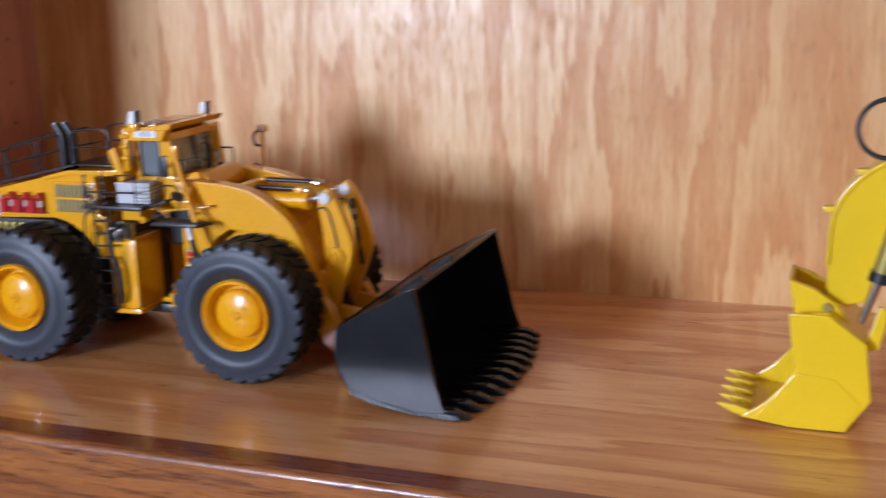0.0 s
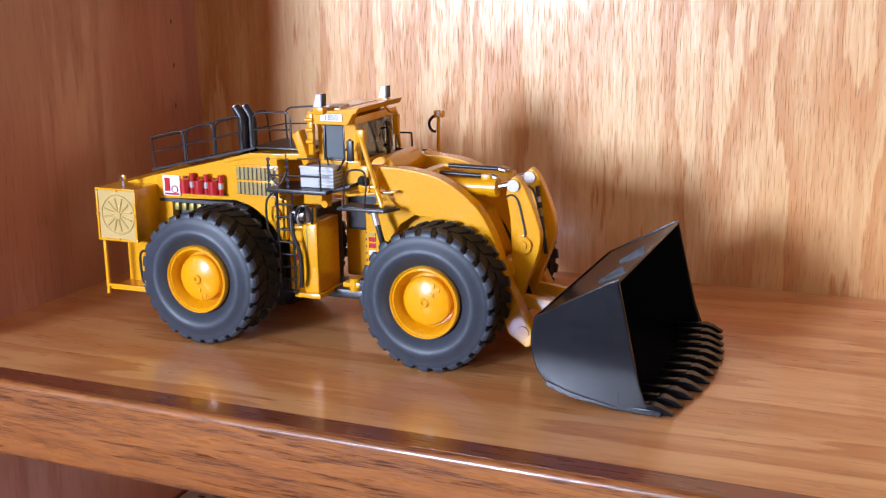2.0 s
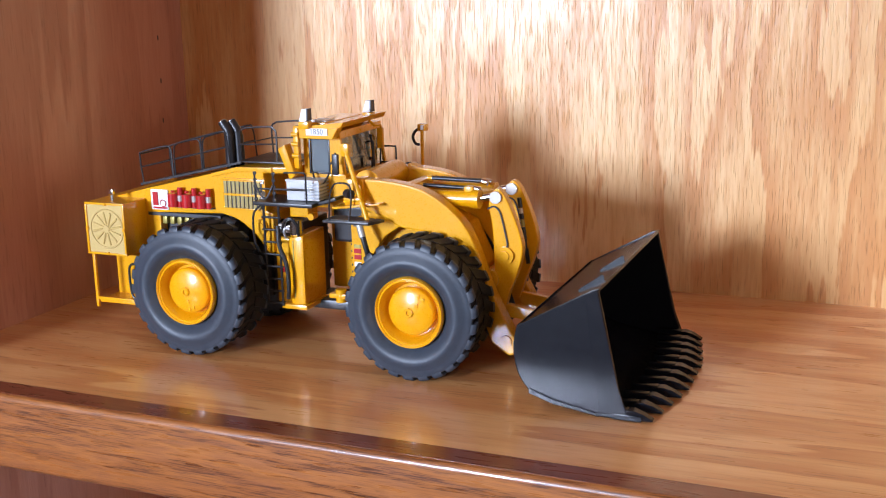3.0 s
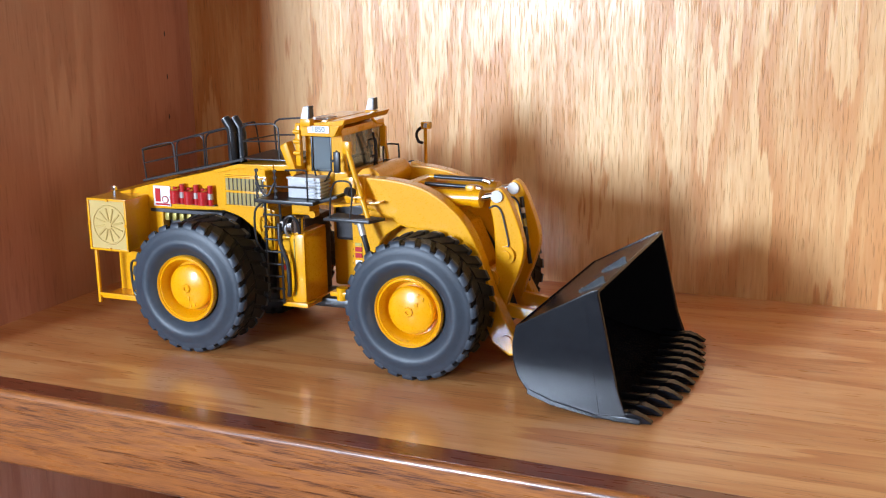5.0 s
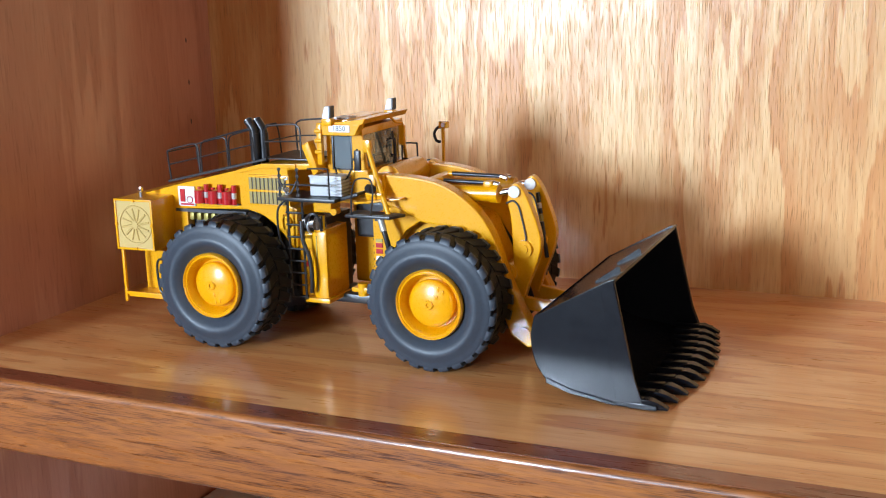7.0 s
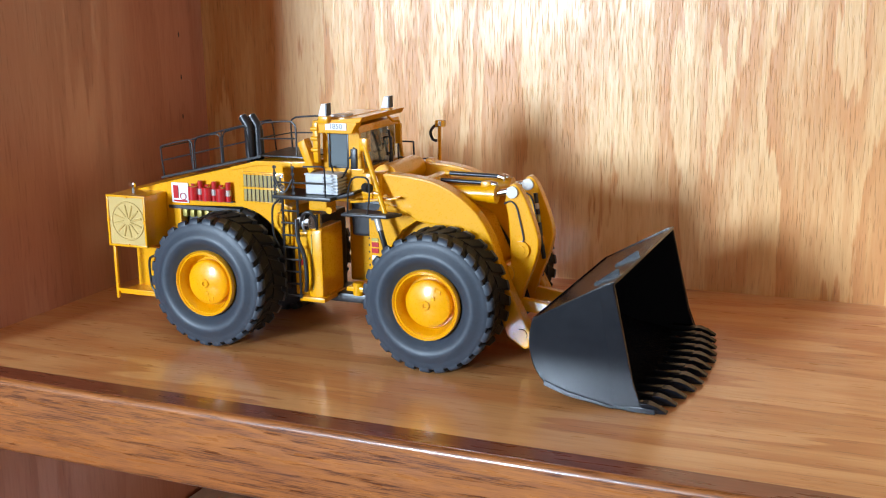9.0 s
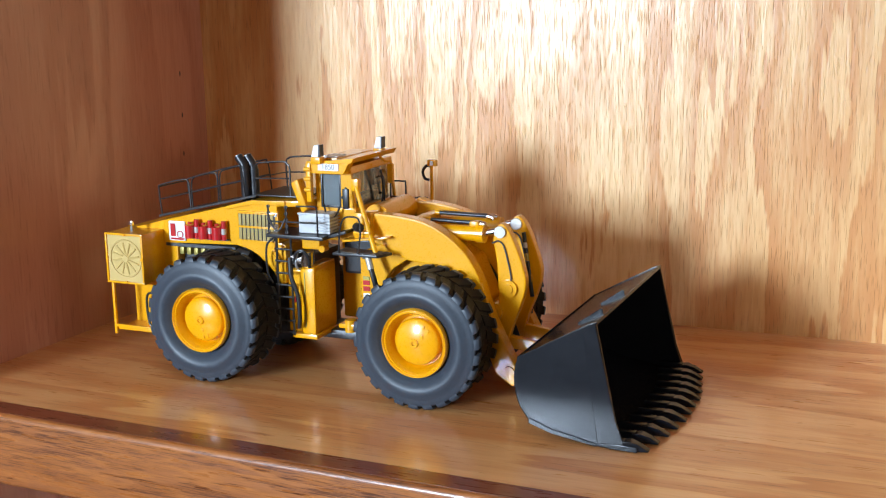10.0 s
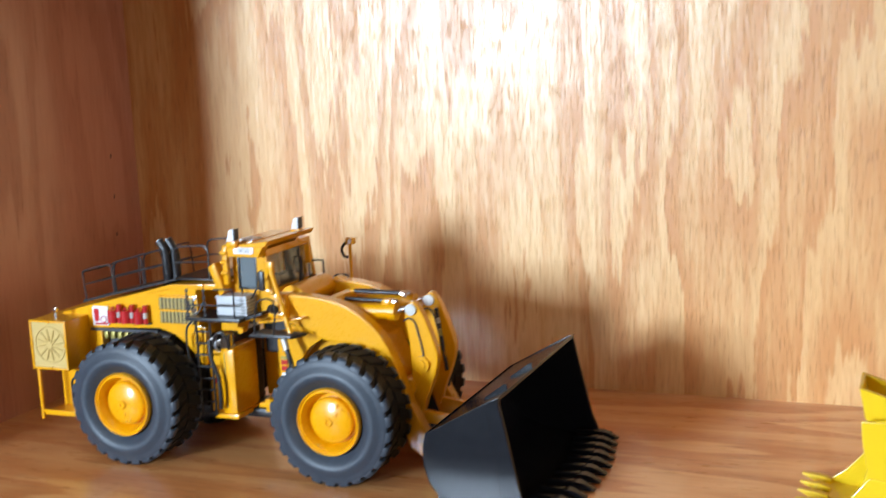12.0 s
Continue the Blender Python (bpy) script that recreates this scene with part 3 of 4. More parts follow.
# centre joint, ladder and pedestal
part("joint_block", box(-0.0840, -0.0450, 0.0680, 0.0840, 0.0320, 0.0900, 0.0020), M_YEL, loader)
part("joint_tank", box(-0.0780, -0.0540, 0.0600, 0.0680, 0.0640, 0.0880, 0.0020), M_BLKP, loader)
for k in range(6):
    part("joint_rung", box(-0.0660, -0.0540, 0.0600, 0.0615, 0.0400 + k * 0.0045, 0.0412 + k * 0.0045), M_BLKP, loader)
part("joint_pin", cyl((-0.062, 0.036, 0.0320), (-0.062, 0.036, 0.0400), 0.0035, 14), M_YEL, loader)
part("joint_tie", box(-0.0690, -0.0540, 0.0330, 0.0400, 0.0345, 0.0375, 0.0008), M_YEL, loader)
ped = part("pedestal", box(-0.0945, -0.0838, 0.0300, 0.0590, 0.0290, 0.0730, 0.0022), M_YEL, loader, "tall yellow pedestal box")
part("pedestal_foot", box(-0.1000, -0.0820, 0.0280, 0.0580, 0.0265, 0.0295, 0.0008), M_YEL, ped)
part("pedestal_cap", box(-0.0955, -0.0830, 0.0290, 0.0560, 0.0725, 0.0745, 0.0006), M_YEL, ped)
part("panel_seam", box(-0.0912, -0.0906, 0.0296, 0.0302, 0.0340, 0.0700), M_BRASS, ped)
part("ladder_plate", box(-0.1060, -0.0945, 0.0345, 0.0380, 0.0290, 0.0700, 0.0008), M_YEL, loader)
part("fuel_tank", box(-0.1120, -0.0900, 0.0400, 0.0760, 0.0270, 0.0800, 0.0020), M_DKGRY, loader)
part("belly_guard", box(-0.1150, -0.0500, 0.0460, 0.0760, 0.0230, 0.0290, 0.0015), M_BLKP, loader)
for z in (0.0355, 0.0470, 0.0580):
    part("bolt_head", cyl((-0.1000, 0.0335, z), (-0.1000, 0.0350, z), 0.0016, 10), M_YEL, loader)
part("decal", box(-0.1035, -0.1000, 0.0340, 0.0346, 0.0480, 0.0520), M_RED, loader)
ladder = part("ladder", tube([(-0.1090, 0.0275, 0.0285), (-0.1090, 0.0275, 0.0950)], 0.0008, 8), M_BLKP, loader, "black access ladder")
part("ladder_rail", tube([(-0.0985, 0.0275, 0.0285), (-0.0985, 0.0275, 0.0950)], 0.0008, 8), M_BLKP, ladder)
for k in range(9):
    z = 0.0300 + k * 0.0078
    part("rung", cyl((-0.1105, 0.0275, z), (-0.0975, 0.0275, z), 0.0007, 8), M_BLKP, ladder)
part("ladder_hose", tube(arc([(-0.0985, 0.0255, 0.0800), (-0.0975, 0.0245, 0.0680), (-0.0935, 0.0250, 0.0560), (-0.0925, 0.0250, 0.0420), (-0.0940, 0.0265, 0.0340)], 6), 0.0014, 10), M_BLKP, loader, "black hose")
part("ladder_hose", tube(arc([(-0.1110, 0.0270, 0.0920), (-0.1150, 0.0250, 0.0860), (-0.1150, 0.0250, 0.0700), (-0.1120, 0.0260, 0.0620)], 6), 0.0007, 8), M_BLKP, loader)
pump = part("filter_bowl", cyl((-0.0985, 0.0320, 0.0775), (-0.0905, 0.0320, 0.0775), 0.0062, 24), M_CHR, loader, "bright chrome filter bowls")
part("filter_bowl", cyl((-0.0900, 0.0330, 0.0740), (-0.0900, 0.0330, 0.0830), 0.0046, 20), M_CHR, pump)
part("filter_ring", cyl((-0.0950, 0.0320, 0.0775), (-0.0938, 0.0320, 0.0775), 0.0068, 24), M_GREY, pump)
part("filter_hose", tube(arc([(-0.0960, 0.0260, 0.0760), (-0.0935, 0.0250, 0.0830), (-0.0890, 0.0250, 0.0850), (-0.0855, 0.0260, 0.0810), (-0.0850, 0.0270, 0.0740)], 6), 0.0010, 8), M_BLKP, loader)
part("valve_block", box(-0.0950, -0.0820, 0.0350, 0.0480, 0.0840, 0.0920, 0.0012), M_YEL, loader)
part("valve_cap", cyl((-0.0800, 0.0340, 0.0850), (-0.0800, 0.0400, 0.0850), 0.0022, 14), M_YEL, loader)

# platform beside the cab
part("platform", box(-0.1115, -0.0705, 0.0190, 0.0460, 0.0935, 0.0958, 0.0005), M_BLKP, loader, "black service platform")
part("platform", prism([(-0.0710, 0.0935), (-0.0580, 0.0975), (-0.0580, 0.0995), (-0.0710, 0.0958)], 0.0260, 0.0440, 0.0004), M_BLKP, loader)
ac = part("equipment_box", box(-0.0925, -0.0800, 0.0280, 0.0400, 0.0960, 0.1078, 0.0008), M_PALE, loader, "pale grey equipment box")
part("box_lid", box(-0.0930, -0.0700, 0.0275, 0.0402, 0.1076, 0.1090, 0.0005), M_PALE, ac)
part("ribbed_unit", box(-0.0798, -0.0705, 0.0285, 0.0400, 0.0960, 0.1085, 0.0006), M_GREY, ac, "grey ribbed cooler")
for k in range(6):
    part("cooling_rib", box(-0.0800, -0.0695, 0.0272, 0.0405, 0.0966 + k * 0.0021, 0.0976 + k * 0.0021), M_PALE, ac)
for x in (-0.1105, -0.0975):
    post = part("rail_post", tube([(x, 0.0215, 0.0935), (x, 0.0215, 0.1140)], 0.0006, 8), M_BLKP, loader)
    for k in range(5):
        part("chain_link", lathe([(0.0004, 0.0210), (0.0011, 0.0212), (0.0011, 0.0222), (0.0004, 0.0224)], x, 0.0970 + k * 0.0040, 10), M_DKGRY, post)
part("hand_rail", tube(arc([(-0.0900, 0.0215, 0.1140), (-0.0780, 0.0215, 0.1145), (-0.0755, 0.0215, 0.1130), (-0.0752, 0.0215, 0.1050), (-0.0752, 0.0215, 0.0950)], 5), 0.00055, 8), M_BLKP, loader)
part("hand_rail", tube([(-0.1105, 0.0215, 0.1035), (-0.0752, 0.0215, 0.1040)], 0.0006, 8), M_BLKP, loader)
part("sling_chain", tube(arc([(-0.1105, 0.0205, 0.1080), (-0.1060, 0.0200, 0.1000), (-0.1020, 0.0200, 0.0985), (-0.0975, 0.0205, 0.1060)], 6), 0.0006, 6), M_DKGRY, loader)
part("tie_down", cyl((-0.1050, 0.0205, 0.1010), (-0.1035, 0.0190, 0.1010), 0.0016, 12), M_CHR, loader)

# engine hood
hood = [(-0.1995, 0.0975), (-0.1290, 0.1140), (-0.0880, 0.1158), (-0.0880, 0.1120), (-0.1105, 0.1110), (-0.1105, 0.0875), (-0.1050, 0.0860), (-0.1060, 0.0610), (-0.1085, 0.0600)]
hood += arc2([(-0.1110, 0.0620), (-0.1180, 0.0715), (-0.1300, 0.0805), (-0.1420, 0.0840)], 4) + [(-0.1995, 0.0820)]
body = part("engine_hood", prism(hood, 0.0320, 0.0860, 0.0008), M_YEL, loader, "long yellow sloping engine hood")
# dark box standing in for the shaded recess under the hood
part("engine_recess", box(-0.1980, -0.1130, 0.0400, 0.0780, 0.0300, 0.0830, 0.0015), M_DKGRY, loader)
part("hood_deck", prism([(-0.2080, 0.0985), (-0.1300, 0.1158), (-0.1300, 0.1164), (-0.2080, 0.0991)], 0.0395, 0.0790, 0.0001), M_BLKP, loader, "dark grey walkway grating")
part("hood_deck", box(-0.1330, -0.0960, 0.0400, 0.0790, 0.1160, 0.1169, 0.0002), M_BLKP, loader)
part("deck_side", prism([(-0.2080, 0.0980), (-0.1300, 0.1155), (-0.1300, 0.1170), (-0.2080, 0.0996)], 0.0386, 0.0396, 0.0002), M_BLKP, loader)
grille = part("grille", box(-0.1398, -0.1090, 0.0305, 0.0325, 0.0876, 0.1074, 0.0006), M_YEL, loader, "yellow framed radiator grille")
for z0 in (0.0888, 0.0980):
    part("grille_core", box(-0.1384, -0.1112, 0.0300, 0.0306, z0, z0 + 0.0078), M_DKGRY, grille)
    for k in range(9):
        x = -0.1382 + k * 0.0030
        part("grille_slat", box(x, x + 0.0022, 0.0293, 0.0301, z0, z0 + 0.0078, 0.0003), M_SLAT, grille)
    for z in (z0 - 0.0008, z0 + 0.0078):
        part("grille_rim", box(-0.1388, -0.1106, 0.0289, 0.0302, z, z + 0.0008, 0.0002), M_YEL, grille)
    part("grille_corner", box(-0.1116, -0.1096, 0.0296, 0.0306, z0 + 0.0068, z0 + 0.0086, 0.0002), M_WHT, grille)
part("hood_boss", cyl((-0.1140, 0.0300, 0.0775), (-0.1140, 0.0330, 0.0775), 0.0048, 24), M_YEL, body)
part("hood_boss", cyl((-0.1140, 0.0294, 0.0775), (-0.1140, 0.0330, 0.0775), 0.0028, 18), M_YEL, body)
part("hood_step", prism([(-0.1480, 0.1098), (-0.1290, 0.1145), (-0.1040, 0.1150), (-0.1040, 0.1120), (-0.1290, 0.1115), (-0.1480, 0.1075)], 0.0308, 0.0324, 0.0004), M_YEL, body)
sign = part("sign_plate", box(-0.1948, -0.1818, 0.0308, 0.0322, 0.0843, 0.0975, 0.0003), M_WHT, loader, "white square plate with red shapes")
part("sign_shape", box(-0.1930, -0.1893, 0.0303, 0.0309, 0.0872, 0.0958), M_RED, sign)
part("sign_shape", box(-0.1930, -0.1826, 0.0303, 0.0309, 0.0850, 0.0862), M_RED, sign)
part("sign_ring", lathe([(0.0019, 0.0303), (0.0024, 0.0302), (0.0024, 0.0309), (0.0019, 0.0309)], -0.1856, 0.0887, 20), M_RED, sign)
for k in range(3):
    x = -0.1762 + k * 0.0106
    ex = part("fire_extinguisher", tube([(x, 0.0288, 0.0874), (x, 0.0288, 0.0880), (x, 0.0288, 0.0950), (x, 0.0288, 0.0960)], 0.0035, 18), M_RED, loader, "small red fire extinguisher bottle")
    part("bottle", tube([(x + 0.0054, 0.0290, 0.0874), (x + 0.0054, 0.0290, 0.1000)], 0.0017, 14), M_RED, ex)
    part("bottle_band", tube([(x + 0.0054, 0.0289, 0.0912), (x + 0.0054, 0.0289, 0.0950)], 0.00176, 14), M_PIN, ex, "silver label band")
    part("strap", tube([(x, 0.0287, 0.0912), (x, 0.0287, 0.0916)], 0.0036, 18), M_RED, ex)
    part("neck", tube([(x, 0.0288, 0.0966), (x, 0.0288, 0.0980)], 0.0014, 10), M_RED, ex)
    part("bracket", box(x - 0.0030, x + 0.0080, 0.0290, 0.0322, 0.0868, 0.0876), M_DKGRY, ex)
# solid dark strip that paints the shadow below the hood's side
part("skirt_shadow_gap", box(-0.1990, -0.1440, 0.0325, 0.0400, 0.0800, 0.0822), M_DKGRY, loader)
for k in range(9):
    x = -0.1890 + k * 0.0056
    part("engine_head", box(x, x + 0.0034, 0.0335, 0.0400, 0.0745, 0.0795, 0.0008), M_BRASS, loader)
for x in (-0.1950, -0.1915):
    part("coolant_pipe", cyl((x, 0.0360, 0.0640), (x, 0.0360, 0.0790), 0.0013, 10), M_GREY, loader)
part("air_filter", cyl((-0.1420, 0.0335, 0.0790), (-0.1330, 0.0335, 0.0765), 0.0038, 16), M_BLKP, loader)
part("fender_flap", prism([(-0.1290, 0.0740), (-0.1200, 0.0690), (-0.1210, 0.0620), (-0.1290, 0.0640)], 0.0400, 0.0420, 0.0004), M_YEL, loader)

# rails on the hood
def rail(points, r=0.0009):
    return part("hand_rail", tube(points, r * 0.6, 8), M_BLKP, loader, "thin black hand rail")


for y in (0.0430, 0.0760):
    rail(arc([(-0.2085, y, 0.0990), (-0.2100, y, 0.1160), (-0.2080, y, 0.1195), (-0.1900, y, 0.1238), (-0.1860, y, 0.1230), (-0.1850, y, 0.1190), (-0.1845, y, 0.1040)], 4))
    rail(arc([(-0.1830, y, 0.1040), (-0.1832, y, 0.1190), (-0.1815, y, 0.1250), (-0.1750, y, 0.1275), (-0.1470, y, 0.1345), (-0.1440, y, 0.1335), (-0.1425, y, 0.1290), (-0.1410, y, 0.1140)], 4))
    rail([(-0.2095, y, 0.1095), (-0.1850, y, 0.1150)], 0.0007)
    rail([(-0.1830, y, 0.1155), (-0.1420, y, 0.1250)], 0.0007)
    rail([(-0.1620, y, 0.1090), (-0.1620, y, 0.1305)], 0.0008)
for y, dx in ((0.0440, 0.0), (0.0770, 0.004)):
    rail(arc([(-0.1330 + dx, y, 0.1160), (-0.1335 + dx, y, 0.1330), (-0.1310 + dx, y, 0.1365), (-0.1270 + dx, y, 0.1375), (-0.1120 + dx, y, 0.1385), (-0.1085 + dx, y, 0.1370), (-0.1070 + dx, y, 0.1335), (-0.1070 + dx, y, 0.1165)], 4), 0.0010)
    rail([(-0.1333 + dx, y, 0.1268), (-0.1070 + dx, y, 0.1278)], 0.0008)
rail([(-0.1330, 0.0440, 0.1270), (-0.1290, 0.0770, 0.1270)], 0.0007)
rail([(-0.2100, 0.0430, 0.1180), (-0.2100, 0.0760, 0.1180)], 0.0008)
rail([(-0.2096, 0.0430, 0.1095), (-0.2096, 0.0760, 0.1095)], 0.0007)
for x, y in ((-0.1485, 0.0560), (-0.1445, 0.0605)):
    st = part("exhaust_stack", tube([(x, y, 0.1090), (x - 0.0004, y, 0.1320), (x - 0.0014, y, 0.1340), (x - 0.0050, y, 0.1392)], 0.0029, 20), M_BLKP, loader, "black exhaust stack with a slanted end")
    part("stack_collar", tube([(x, y, 0.1130), (x - 0.0003, y, 0.1305)], 0.0033, 20), M_BLKP, st)
    part("stack_end", tube([(x - 0.0048, y, 0.1389), (x - 0.0053, y, 0.1396)], 0.0024, 16), M_GREY, st)

# rear cooler
cool = part("rear_cooler", box(-0.2310, -0.2010, 0.0110, 0.1050, 0.0573, 0.0910, 0.0008), M_YEL, loader, "yellow rear cooler box with a fan")
part("rear_frame", prism([(-0.2250, 0.0910), (-0.1995, 0.0975), (-0.1900, 0.0930), (-0.1900, 0.0500), (-0.2250, 0.0573)], 0.0330, 0.0830, 0.0008), M_YEL, loader)
M_MESH = material("pale_mesh_screen", (0.52, 0.37, 0.12), 0.5, speck=0.3, scale=2500, bump=0.5)
scr = part("fan_screen", box(-0.2298, -0.2022, 0.0100, 0.0112, 0.0585, 0.0898), M_MESH, cool, "pale yellow mesh screen")
for x0, x1, z0, z1 in ((-0.2312, -0.2008, 0.0898, 0.0912), (-0.2312, -0.2008, 0.0571, 0.0585), (-0.2312, -0.2298, 0.0585, 0.0898), (-0.2022, -0.2008, 0.0585, 0.0898)):
    part("screen_frame", box(x0, x1, 0.0092, 0.0113, z0, z1, 0.0003), M_YEL, cool)
fx, fz = -0.2152, 0.0742
for k in range(12):
    a = 2 * math.pi * k / 12
    p0 = Vector((fx + 0.0020 * math.cos(a), 0.0099, fz + 0.0020 * math.sin(a)))
    p1 = Vector((fx + 0.0108 * math.cos(a + 0.18), 0.0099, fz + 0.0108 * math.sin(a + 0.18)))
    part("fan_blade", tube([p0, (p0 + p1) / 2, p1], 0.00075, 6), M_MESH, scr)
part("fan_ring", tube([(fx + 0.0125 * math.cos(q), 0.0099, fz + 0.0125 * math.sin(q)) for q in (2 * math.pi * k / 32 for k in range(33))], 0.0006, 6), M_MESH, scr)
part("fan_hub", cyl((fx, 0.0090, fz), (fx, 0.0105, fz), 0.0024, 16), M_MESH, scr)
for x, z in ((fx, 0.0902), (fx, 0.0581), (-0.2302, fz), (-0.2018, fz)):
    part("screen_knob", cyl((x, 0.0086, z), (x, 0.0100, z), 0.0009, 10), M_YEL, cool)
part("rear_lamp", cyl((-0.2170, 0.0200, 0.0905), (-0.2170, 0.0200, 0.0955), 0.0008, 8), M_GREY, loader)
part("lamp_head", box(-0.2190, -0.2154, 0.0185, 0.0212, 0.0945, 0.0980, 0.0006), M_CHR, loader, "small chrome rear lamp")
part("stand_leg", box(-0.2310, -0.2290, 0.0125, 0.0145, 0.0205, 0.0560, 0.0004), M_YEL, loader)
part("stand_bar", box(-0.2295, -0.1960, 0.0125, 0.0142, 0.0255, 0.0275, 0.0004), M_YEL, loader)
part("stand_plate", box(-0.2280, -0.1950, 0.0330, 0.0350, 0.0230, 0.0555, 0.0005), M_YEL, loader)
part("stand_plate", box(-0.2085, -0.1960, 0.0190, 0.0330, 0.0230, 0.0555, 0.0006), M_YEL, loader)
part("stand_floor", box(-0.2290, -0.1950, 0.0140, 0.0500, 0.0235, 0.0252, 0.0004), M_YEL, loader)
for x, z in ((-0.2130, 0.0440), (-0.2150, 0.0330)):
    part("catch", box(x, x + 0.0030, 0.0312, 0.0332, z, z + 0.0030, 0.0004), M_BRASS, loader)
part("rear_hose", tube(arc([(-0.1960, 0.0150, 0.0500), (-0.2020, 0.0150, 0.0505), (-0.2045, 0.0150, 0.0460), (-0.2040, 0.0150, 0.0330), (-0.2020, 0.0150, 0.0280), (-0.1960, 0.0150, 0.0270)], 5), 0.0008, 8), M_BLKP, loader)

# cab
C0, C1, CX0, CX1 = 0.0400, 0.0990, -0.0860, -0.0590
FX = CX1 + 0.0015
cab = part("cab", prism([(CX0, 0.0900), (CX0, 0.1115), (FX, 0.1115), (FX, 0.0900)], C0, C1, 0.0010), M_YEL, loader, "yellow operator cab with glass on all sides")
part("cab_header", prism([(CX0, 0.1330), (CX0, 0.1380), (FX - 0.0032, 0.1376), (FX - 0.0028, 0.1330)], C0, C1, 0.0006), M_YEL, cab)
for y0, y1 in ((C0, C0 + 0.0024), (C1 - 0.0024, C1)):
    part("cab_pillar", box(CX0, CX0 + 0.0042, y0, y1, 0.1112, 0.1334, 0.0006), M_YEL, cab)
    if y0 == C0:
        part("door_panel", prism([(-0.0684, 0.1112), (FX - 0.0002, 0.1112), (FX - 0.0030, 0.1334), (-0.0684, 0.1334)], y0, y1, 0.0006), M_YEL, cab)
    else:
        part("cab_pillar", box(-0.0682, -0.0640, y0, y1, 0.1112, 0.1334, 0.0006), M_YEL, cab)
        part("cab_pillar", prism([(FX - 0.0022, 0.1112), (FX, 0.1112), (FX - 0.0029, 0.1334), (FX - 0.0050, 0.1334)], y0, y1, 0.0005), M_YEL, cab)
        part("quarter_glass", prism([(-0.0640, 0.1115), (FX - 0.0020, 0.1115), (FX - 0.0048, 0.1331), (-0.0645, 0.1331)], y0 + 0.0009, y0 + 0.0013), M_GLS, cab, "clear glass pane")
    out = y0 - 0.0003 if y0 == C0 else y1 - 0.0003
    for a, c, e, f in ((-0.0822, -0.0678, 0.1112, 0.1122), (-0.0822, -0.0678, 0.1322, 0.1332), (-0.0822, -0.0810, 0.1122, 0.1322), (-0.0690, -0.0678, 0.1122, 0.1322)):
        part("window_gasket", box(a, c, out, out + 0.0006, e, f, 0.0002), M_BLKP, cab)
    part("side_glass", box(-0.0811, -0.0689, y0 + 0.0009, y0 + 0.0013, 0.1121, 0.1323), M_TINT, cab, "grey tinted glass pane")
part("rear_panel", box(CX0 + 0.0002, CX0 + 0.0016, C0 + 0.0020, C1 - 0.0020, 0.1112, 0.1334, 0.0003), M_YEL, cab)
ws = prism([(FX - 0.0012, 0.1116), (FX - 0.0008, 0.1116), (FX - 0.0037, 0.1331), (FX - 0.0041, 0.1331)], C0 + 0.0022, C1 - 0.0022)
part("windscreen_glass", ws, M_GLS, cab, "clear windscreen glass")
part("operator_seat", box(-0.0815, -0.0715, 0.0600, 0.0740, 0.1112, 0.1165, 0.0015), M_DKGRY, cab, "dark grey seat")
part("seat_back", box(-0.0840, -0.0800, 0.0600, 0.0740, 0.1150, 0.1270, 0.0015), M_DKGRY, cab)
part("console", box(-0.0680, -0.0610, 0.0560, 0.0780, 0.1112, 0.1180, 0.0012), M_DKGRY, cab)
part("wiper", tube(arc([(CX1 + 0.0040, 0.0720, 0.1110), (CX1 + 0.0042, 0.0735, 0.1210), (CX1 + 0.0036, 0.0715, 0.1320)], 5), 0.0008, 8), M_BLKP, cab)
roof = part("roof", prism([(-0.0890, 0.1376), (-0.0700, 0.1384), (-0.0565, 0.1405), (-0.0545, 0.1440), (-0.0710, 0.1420), (-0.0890, 0.1410)], 0.0335, 0.0950, 0.0006), M_YEL, cab, "overhanging yellow roof")
part("roof_panel", box(-0.0860, -0.0700, 0.0400, 0.0900, 0.1404, 0.1426, 0.0005), M_YEL, cab)
part("roof_hatch", box(-0.0820, -0.0720, 0.0440, 0.0560, 0.1424, 0.1436, 0.0004), M_WHT, cab)
part("roof_fascia", prism([(-0.0850, 0.1335), (-0.0620, 0.1335), (-0.0580, 0.1404), (-0.0850, 0.1404)], 0.0328, 0.0402, 0.0006), M_YEL, cab)
part("sign_strip", box(-0.0795, -0.0650, 0.0321, 0.0329, 0.1357, 0.1400, 0.0002), M_WHT, cab, "white strip with the number 1850")
cu = bpy.data.curves.new("txt", "FONT")
cu.body, cu.size, cu.align_x, cu.align_y = "1850", 0.0046, "CENTER", "CENTER"
tmp = new("txt", cu)
me = bpy.data.meshes.new_from_object(tmp)
bpy.data.objects.remove(tmp)
bm = bmesh.new()
bm.from_mesh(me)
for v in bm.verts:
    v.co = (-0.0722 + v.co.x, 0.0319, 0.1379 + v.co.y)
part("model_number", bm, M_INKG, cab, "dark lettering")
part("inner_post", box(-0.0888, -0.0852, 0.0325, 0.0360, 0.1150, 0.1400, 0.0008), M_YEL, loader)
for z in (0.1230, 0.1300, 0.1360):
    part("post_knuckle", cyl((-0.0894, 0.0325, z), (-0.0848, 0.0325, z), 0.0014, 12), M_YEL, loader)
part("air_intake", prism([(-0.0985, 0.1270), (-0.0935, 0.1300), (-0.0870, 0.1110), (-0.0910, 0.1080)], 0.0300, 0.0380, 0.0010), M_YEL, loader)
